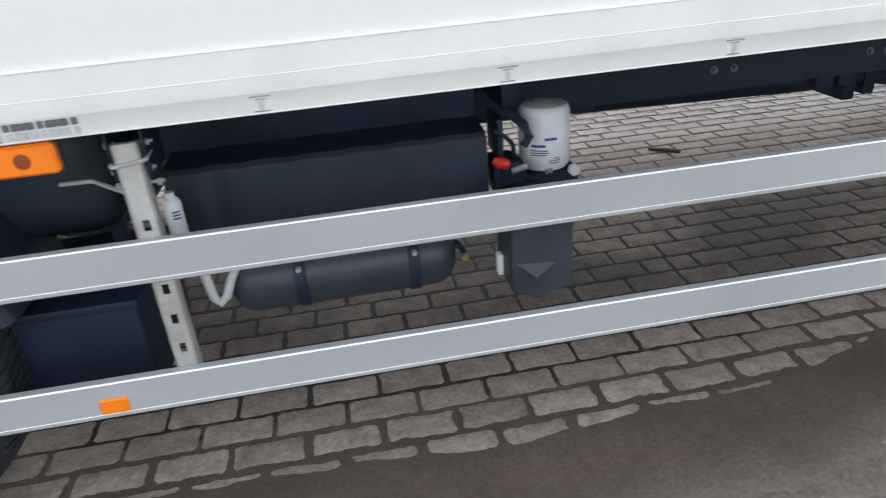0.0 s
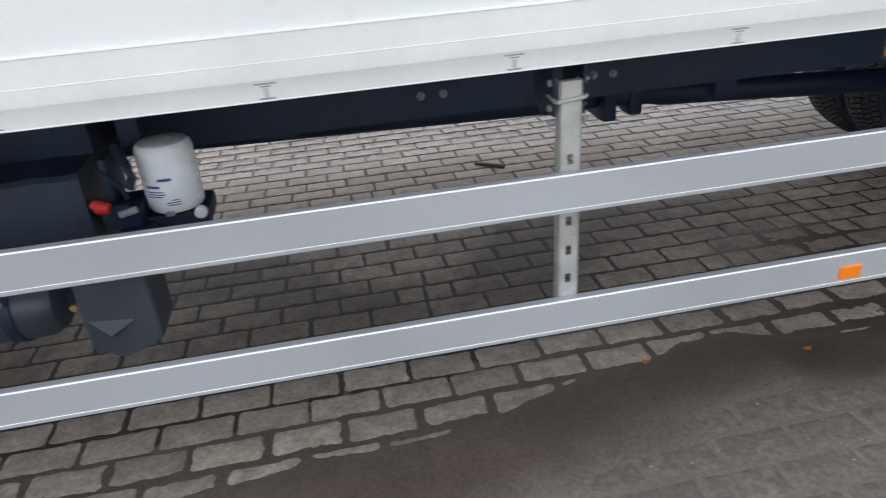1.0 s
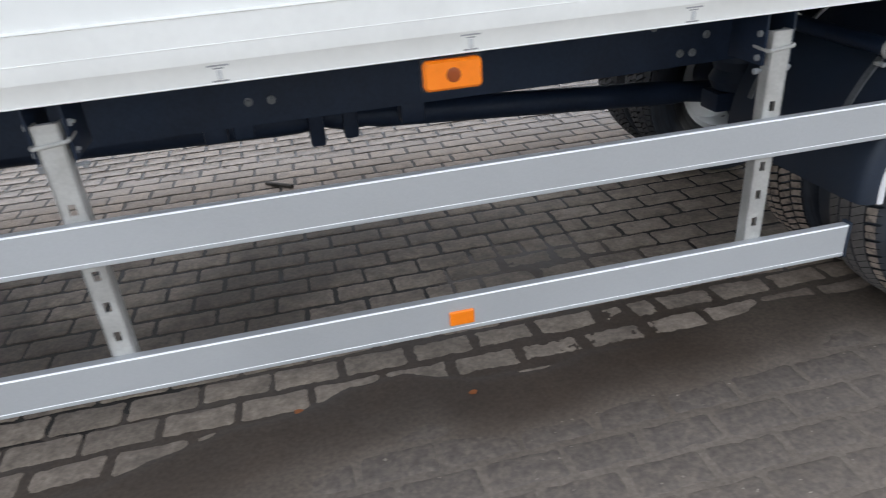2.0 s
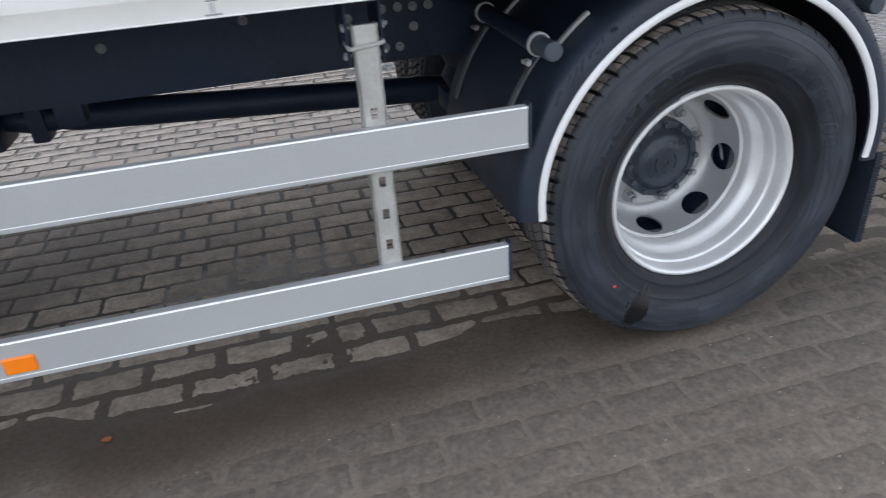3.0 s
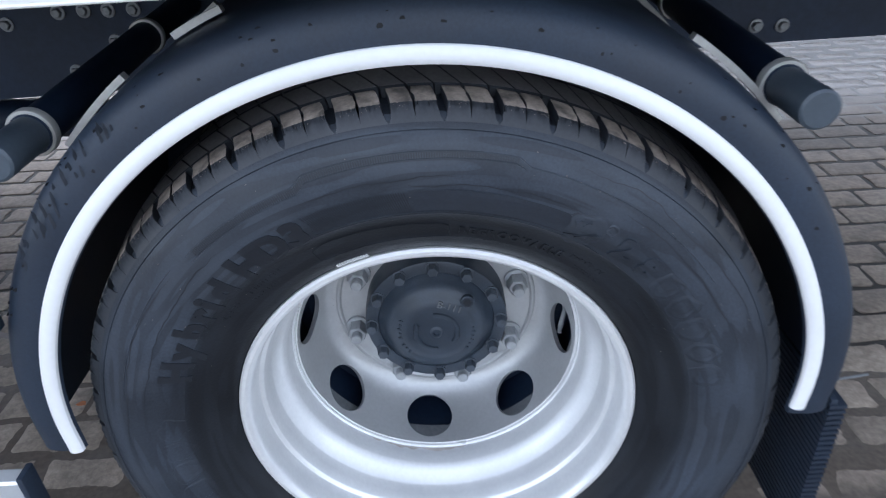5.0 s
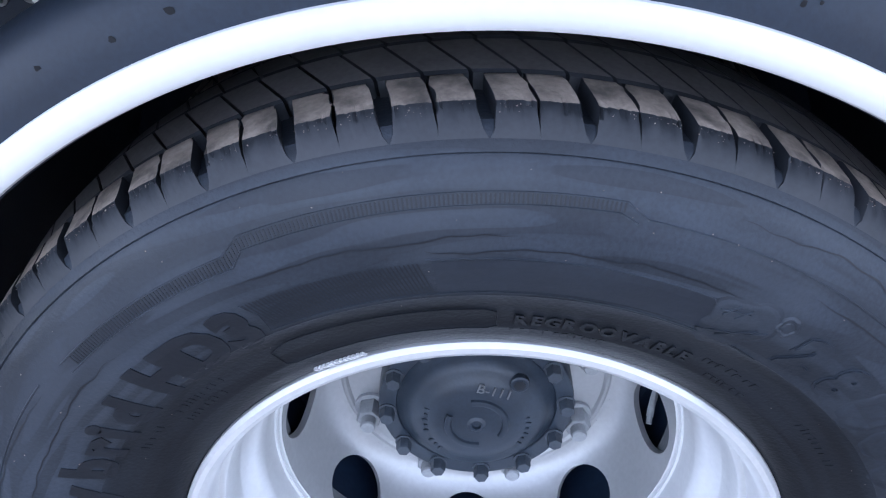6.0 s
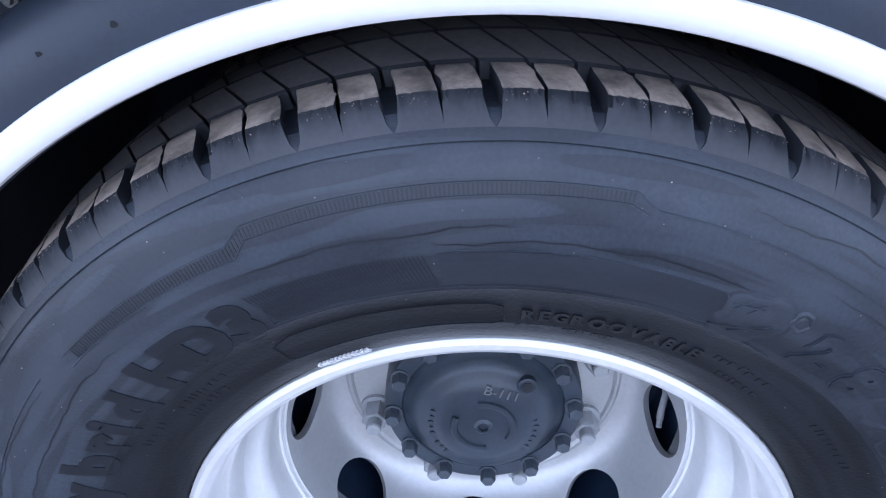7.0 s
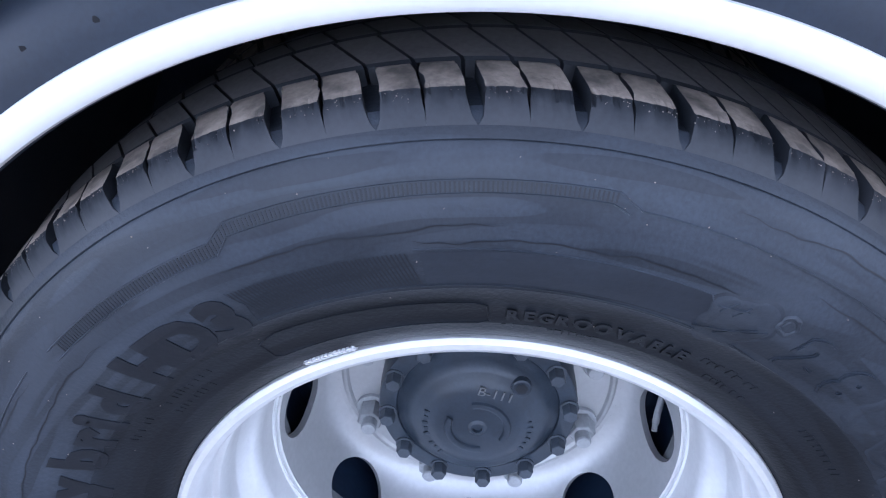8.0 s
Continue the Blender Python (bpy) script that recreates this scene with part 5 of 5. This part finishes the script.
can = holder("fuel_filter", (-3.9, 0.26, 0.88), truck, "white spin-on filter canister with blue print")
prof = [(0.0001, 0.758), (0.055, 0.758), (0.070, 0.762), (0.0765, 0.772), (0.0772, 0.796), (0.0772, 0.926), (0.0735, 0.943), (0.066, 0.951), (0.05, 0.955), (0.0001, 0.956)]


def upright(profile, x, y, sides=48, a0=0.0, a1=360.0):
    bm = lathe([(r, -z) for r, z in profile], sides, a0, a1)
    return moved(bm, Matrix.Translation((x, y, 0)) @ pose(0, 0, 0, -90))


part("canister", upright(prof, -3.764, 0.262), FILTER, can)
for z0, z1, a0, a1 in ((0.858, 0.866, -16, 12), (0.838, 0.846, -46, -14), (0.826, 0.8295, -48, -8), (0.819, 0.8225, -48, -6), (0.812, 0.8155, -48, -12), (0.794, 0.797, -8, 20),
                       (0.787, 0.790, -6, 20), (0.801, 0.804, 4, 18)):
    print_on(-3.764, 0.262, 0.0776, z0, z1, a0, a1, can)
bm = bmesh.new()
box(bm, -3.853, -3.673, 0.2, 0.36, 0.71, 0.757, 0.01)
box(bm, -3.945, -3.843, 0.17, 0.32, 0.74, 0.800, 0.012)
box(bm, -3.925, -3.868, 0.165, 0.20, 0.770, 0.815, 0.006)
box(bm, -3.883, -3.823, 0.3, 0.66, 0.93, 1.05, 0.01)
box(bm, -3.922, -3.905, 0.20, 0.34, 0.815, 0.935, 0.004)
sweep(bm, [(-3.93, 0.2, 0.905), (-3.90, 0.19, 0.885), (-3.88, 0.19, 0.86), (-3.875, 0.2, 0.82)], 0.007, 8)
part("filter_head", bm, BLACK, can)
bm = bmesh.new()
disc(bm, (-3.693, 0.2, 0.756), 0.017, 0.02, 20)
part("plug", bm, FILTER, can, "round white plug")
bm = bmesh.new()
sweep(bm, [(-3.893, 0.16, 0.79), (-3.848, 0.16, 0.80)], 0.01, 10)
part("pipe_union", bm, NUT, can)
bm = bmesh.new()
sweep(bm, [(-3.783, 0.19, 0.762), (-3.763, 0.185, 0.766)], 0.008, 8)
part("pipe_union", bm, NUT, can)
bm = bmesh.new()
sweep(bm, [(-3.948, 0.15, 0.835), (-3.933, 0.142, 0.826), (-3.908, 0.14, 0.82)], [0.012, 0.019, 0.015], 12)
part("red_cap", bm, RED, can, "red plastic cap")
bm = bmesh.new()
sweep(bm, [(-3.853, 0.17, 0.86), (-3.838, 0.165, 0.885), (-3.848, 0.18, 0.915), (-3.883, 0.25, 0.95)], 0.014, 10)
part("black_hose", bm, PLASTIC, can)

bowl = holder("pump_cover", (-3.868, -0.02, 0.6), truck, "dark grey moulded pump cover")
bm = bmesh.new()
front = [(-3.970, 0.760), (-3.970, 0.547), (-3.962, 0.535), (-3.903, 0.508), (-3.890, 0.508), (-3.805, 0.540), (-3.797, 0.550), (-3.797, 0.760)]
rings = []
for y, inset in ((0.055, 0.0), (-0.092, 0.0), (-0.099, 0.003), (-0.102, 0.008)):
    rings.append([bm.verts.new((-3.883 + (x + 3.883) * (1 - inset / 0.09), y, 0.63 + (z - 0.63) * (1 - inset / 0.12))) for x, z in front])
for p, q in zip(rings, rings[1:]):
    for k in range(len(p)):
        bm.faces.new((p[k], p[(k + 1) % len(p)], q[(k + 1) % len(p)], q[k]))
bm.faces.new(rings[0])
bm.faces.new(rings[-1])
# sloping scoop across the front
a, b, c, d = (bm.verts.new(v) for v in ((-3.958, -0.1015, 0.628), (-3.845, -0.1015, 0.617), (-3.908, -0.122, 0.588), (-3.908, -0.1015, 0.572)))
for f in ((a, b, c), (a, c, d), (c, b, d)):
    bm.faces.new(f)
part("cover", bm, COVER, bowl, smooth=False)
bm = bmesh.new()
box(bm, -3.985, -3.967, -0.01, 0.02, 0.548, 0.612, 0.004)
part("tag", bm, FILTER, bowl, "white tag")
bm = bmesh.new()
box(bm, -3.913, -3.813, 0.02, 0.5, 0.66, 0.74, 0.01)
part("carrier", bm, BLACK, bowl)

# rounded panel sized to cover the dark mass ahead of the tank, with a bent rod
bm = bmesh.new()
box(bm, -5.7, -4.992, 0.22, 0.68, 0.725, 1.09, 0.125, segments=6)
part("gear_box_cover", bm, PLASTIC, truck)
bm = bmesh.new()
sweep(bm, [(-5.06, 0.05, 0.955), (-4.98, 0.04, 0.957), (-4.92, 0.0, 0.942), (-4.87, -0.04, 0.936)], 0.006, 8)
part("linkage_rod", bm, GALV, truck)

# black box added to fill the dark space behind the front wheel
dark_filler = holder("dark_filler", (-5.15, 0.25, 0.4), truck, "black box added for the dark space behind the front wheel")
bm = bmesh.new()
box(bm, -5.38, -4.975, 0.05, 0.55, 0.29, 0.60, 0.015, segments=3)
part("box_body", bm, BLACK, dark_filler)
bm = bmesh.new()
box(bm, -5.385, -4.97, 0.046, 0.555, 0.585, 0.612, 0.006)
part("lid", bm, BLACK, dark_filler)
for x in (-5.3, -5.05):
    bm = bmesh.new()
    box(bm, x - 0.02, x + 0.02, 0.3, 0.34, 0.60, 0.82, 0.003)
    part("hanger", bm, BLACK, dark_filler)

# ---- ground ----
bm = bmesh.new()
for x, y in ((-400, -400), (400, -400), (400, 400), (-400, 400)):
    bm.verts.new((x, y, -0.0075))
bm.faces.new(bm.verts)
ground = tagged(part("ground", bm, JOINT, smooth=False), "dark earth bed between paving stones", "ground", kind="structure")

# mud film along the wheel track: a low sheet that drowns the stones there
X0, X1, Y0, Y1 = -6.3, 2.9, -2.25, 1.25
NX, NY = 1150, 438
xs, ys = np.linspace(X0, X1, NX), np.linspace(Y0, Y1, NY)


def smooth_step(v):
    v = max(0.0, min(1.0, v))
    return v * v * (3 - 2 * v)


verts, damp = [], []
for y in ys:
    for x in xs:
        wob = noise.noise((x * 2.1, y * 2.1, 3.1)) * 0.012 + noise.noise((x * 7.0, y * 9.0, 7.7)) * 0.018
        west = smooth_step((-1.9 - x) / 0.7)
        inside = float(np.interp(x, SHORE_X, SHORE_Y)) + wob - y
        swell = max(math.exp(-((x + 1.45) / 1.0) ** 2), 0.7 * math.exp(-((x - 1.1) / 0.45) ** 2))
        pool = math.exp(-((x + 1.25) / 0.55) ** 2 - ((y - 0.78) / 0.26) ** 2)
        # low between the stones beneath the truck, high along the shore, thin again on the open side
        level = -0.0120 + 0.0050 * smooth_step((inside + 0.62) / 0.45) + 0.0064 * swell * smooth_step((inside + 0.42) / 0.28) + 0.0105 * pool * smooth_step((0.0 - inside) / 0.3)
        level = max(level, -0.0120 + 0.0094 * smooth_step((inside + 0.30) / 0.16))
        level = min(level, -0.0011)
        flood = 0.0148 - 0.0016 * smooth_step((x - 0.30) / 0.3)
        level = max(level, -0.0120 + flood * smooth_step((inside + 0.065) / 0.12))
        thin = smooth_step((inside - 0.24 - 0.12 * west + 0.16 * smooth_step((x - 0.2) / 0.5) + wob) / 0.12)
        level -= (flood - 0.0082) * thin
        rough = 0.0009 * noise.noise((x * 7, y * 9, 1.3)) + 0.0008 * noise.noise((x * 23, y * 23, 5.3)) + 0.0006 * noise.noise((x * 61, y * 61, 2.3))
        fade = min(smooth_step((x - X0) / 0.6), smooth_step((X1 - x) / 0.5), smooth_step((y - Y0) / 0.9))
        level -= 0.009 * (1 - fade)
        verts.append((x, y, level + rough * (0.9 if inside > 0 else 1.5)))
        # highest along the shore and everywhere beneath the truck, falling off outwards
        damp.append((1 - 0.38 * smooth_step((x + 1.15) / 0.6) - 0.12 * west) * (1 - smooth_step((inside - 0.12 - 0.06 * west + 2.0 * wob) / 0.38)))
faces = [(j * NX + i, j * NX + i + 1, (j + 1) * NX + i + 1, (j + 1) * NX + i) for j in range(NY - 1) for i in range(NX - 1)]
me = bpy.data.meshes.new("mud_film")
me.from_pydata(verts, [], faces)
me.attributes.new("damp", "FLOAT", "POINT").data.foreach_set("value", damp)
me.materials.append(MUD)
me.shade_smooth()
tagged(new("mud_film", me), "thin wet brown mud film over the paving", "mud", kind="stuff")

# wet silt that fills the joints beyond the truck's shelter
WX, WY = np.linspace(-7.6, 5.4, 420), np.linspace(1.6, 6.0, 140)
verts = []
for y in WY:
    for x in WX:
        wob = noise.noise((x * 0.9, y * 0.9, 8.1)) * 0.20 + noise.noise((x * 3.0, y * 3.0, 2.7)) * 0.08
        verts.append((x, y, -0.0110 + (0.0062 * smooth_step((y - 1.95 + wob) / 0.5) + 0.0034 * smooth_step((y - 2.75 + wob) / 0.6)) * smooth_step((x + 0.6) / 1.2) + 0.0005 * noise.noise((x * 5, y * 5, 0.4))))
faces = [(j * len(WX) + i, j * len(WX) + i + 1, (j + 1) * len(WX) + i + 1, (j + 1) * len(WX) + i) for j in range(len(WY) - 1) for i in range(len(WX) - 1)]
me = bpy.data.meshes.new("joint_silt")
me.from_pydata(verts, [], faces)
me.materials.append(SILT)
me.shade_smooth()
tagged(new("joint_silt", me), "dark wet silt between the paving stones", "silt", kind="stuff")

# unseen wall added beyond the truck to hold back low sky light
bm = bmesh.new()
box(bm, -60, 60, 15.0, 15.3, -0.02, 4.6)
tagged(part("wall_far", bm, LIGHT_BLOCK, smooth=False), "unseen grey wall added to cut low sky light", "wall", kind="structure")

# things lying on the paving
bm = bmesh.new()
sweep(bm, [(-2.45, 2.24, 0.008), (-2.38, 2.18, 0.011), (-2.30, 2.115, 0.01)], [0.008, 0.012, 0.014], 8)
tagged(part("stick", bm, WOOD), "dark wet stick lying on the paving", "stick")
rng = random.Random(5)
for x, y in ((-1.79, 0.035), (-2.35, 0.12), (-0.97, 0.55)):
    bm = bmesh.new()
    pts = [(x + 0.014 * math.cos(a) * rng.uniform(0.7, 1.3), y + 0.009 * math.sin(a) * rng.uniform(0.7, 1.3), 0.006 + rng.uniform(0, 0.004)) for a in np.linspace(0, 5.6, 8)]
    low = [bm.verts.new((px, py, pz - 0.002)) for px, py, pz in pts]
    up = [bm.verts.new(p) for p in pts]
    bm.faces.new(low)
    bm.faces.new(up)
    for k in range(8):
        bm.faces.new((low[k], low[(k + 1) % 8], up[(k + 1) % 8], up[k]))
    tagged(part("leaf", bm, LEAF), "dry orange leaf on the paving", "leaf", "leaves on the paving")
bm = bmesh.new()
for k in range(650):
    x, y = rng.uniform(-5.5, 2.2), rng.uniform(-1.4, -0.05)
    s = rng.uniform(0.0009, 0.0024) * rng.choice((1.0, 1.0, 1.0, 1.6))
    b = bmesh.new()
    bmesh.ops.create_icosphere(b, subdivisions=1, radius=s)
    for v in b.verts:
        v.co = Vector((v.co.x * rng.uniform(0.8, 2.4), v.co.y * rng.uniform(0.7, 1.3), v.co.z * 0.5)) + Vector((x, y, 0.001))
    merge(bm, b)
tagged(part("grit", bm, CRUMB, weld=False), "scattered pale grit on the mud", "grit", kind="stuff")

# paving stones in running bond
PITCH_X, PITCH_Y = 0.2415, 0.128


def stone_shape(rng, length, width):
    """Rings of a worn stone: foot, chipped arris, low dome."""
    def side(n):
        return [(k + rng.uniform(-0.25, 0.25)) / n for k in range(1, n)]

    a, b, c = length / 2, width / 2, 0.011
    ring = []
    for sx, sy in ((1, 1), (-1, 1), (-1, -1), (1, -1)):
        first, second = ((a, b - c), (a - c, b)) if sx * sy > 0 else ((a - c, b), (a, b - c))
        ring += [(sx * first[0], sy * first[1]), (sx * second[0], sy * second[1])]
        if sx * sy > 0:
            ring += [(sx * (a - c) * (1 - 2 * f), sy * (b - rng.choice((0, 0.001, 0.002, 0.003, 0.006)))) for f in side(6)]
        else:
            ring += [(sx * (a - rng.choice((0, 0.001, 0.002, 0.005))), sy * (b - c) * (1 - 2 * f)) for f in side(3)]
    ring = [(x - math.copysign(rng.uniform(0, 0.0025), x), y - math.copysign(rng.uniform(0, 0.0018), y)) for x, y in ring]
    n = len(ring)
    out = []
    for d, z in ((0.0, -0.014), (0.0008, -0.0044), (0.0080, -0.0022), (0.0220, -0.0004)):
        out += [(x * (1 - d / a), y * (1 - d / b), z + (rng.uniform(-0.0006, 0.0006) if -0.005 < z < -0.001 else 0)) for x, y in ring]
    out.append((0, 0, 0.0006))
    faces = [(k * n + i, k * n + (i + 1) % n, (k + 1) * n + (i + 1) % n, (k + 1) * n + i) for k in range(3) for i in range(n)]
    faces += [(3 * n + i, 3 * n + (i + 1) % n, 4 * n) for i in range(n)]
    return np.array(out), faces


rng = random.Random(11)
kinds = [stone_shape(rng, PITCH_X - 0.0105 + rng.uniform(-0.004, 0.003), PITCH_Y - 0.0105 + rng.uniform(-0.004, 0.002)) for _ in range(14)]
halves = [stone_shape(rng, PITCH_X / 2 - 0.0105 + rng.uniform(-0.003, 0.002), PITCH_Y - 0.0115 + rng.uniform(-0.004, 0.002)) for _ in range(6)]
shapes = kinds + halves
meshes = []
for co, fc in shapes:
    me = bpy.data.meshes.new("paving_stone")
    me.from_pydata(co.tolist(), [], fc)
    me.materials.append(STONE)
    me.shade_smooth()
    me.set_sharp_from_angle(angle=radians(50))
    meshes.append(me)
pavement = tagged(holder("pavement", (-1, 0, 0)), "worn grey paving stones laid in running bond", "pavement", kind="structure")
bulk_v, bulk_f, count, singles = [], [], 0, 0
# columns in which a whole stone is made up of two halves, by row
SPLIT = {2: (15,), 6: (7, 15), 7: (14, 15), 8: (15,), 5: (13,)}
for j in (*range(-9, 62), *range(-36, -9)):
    y = 0.060 + PITCH_Y * j
    start = -4.845 if j % 2 == 0 else -4.967
    drift = 0.005 * (min(j, 9) - 1) + rng.uniform(-0.008, 0.008)
    if j > 9:
        drift += rng.uniform(-0.02, 0.02)
    spots = []
    for n in range(-14, 56):
        x = start + PITCH_X * n + drift
        if n in SPLIT.get(j, ()) or (j > 9 and rng.random() < 0.03):
            spots += [(x + PITCH_X * 0.25, 14 + rng.randrange(6)), (x + PITCH_X * 0.75, 14 + rng.randrange(6))]
        else:
            spots.append((x + PITCH_X / 2, rng.randrange(14)))
    for cx, kind in spots:
        cx, cy = cx + rng.uniform(-0.003, 0.003), y + rng.uniform(-0.002, 0.002)
        z = rng.uniform(-0.0011, 0.0011)
        tilt = (rng.uniform(-0.6, 0.6), rng.uniform(-0.4, 0.4), rng.uniform(-0.7, 0.7))
        if cy < 0.25:
            z, tilt = z * 0.7, (tilt[0] * 0.4, tilt[1] * 0.4, tilt[2])
        if abs(cx) < 0.12 and -0.1 < cy < 0.6:
            z, tilt = -0.001, (0, 0, tilt[2])
        m = pose(cx, cy, z, *tilt)
        if singles < 300 and -3.0 < cx < 1.2 and -0.02 < cy < 1.2:
            ob = new("paving_stone", meshes[kind])
            settle_under(ob, Vector((cx, cy, z)), pavement)
            ob.rotation_euler = [radians(t) for t in tilt]
            singles += 1
        else:
            co, fc = shapes[kind]
            a = np.array(m)
            bulk_v.append(co @ a[:3, :3].T + a[:3, 3])
            bulk_f += [[i + count for i in f] for f in fc]
            count += len(co)
me = bpy.data.meshes.new("paving")
me.from_pydata(np.concatenate(bulk_v).tolist(), [], bulk_f)
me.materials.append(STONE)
me.shade_smooth()
me.set_sharp_from_angle(angle=radians(50))
rest = new("paving", me)
settle_under(rest, Vector((0, 0, 0)), pavement)
tagged(rest, kind="stuff")
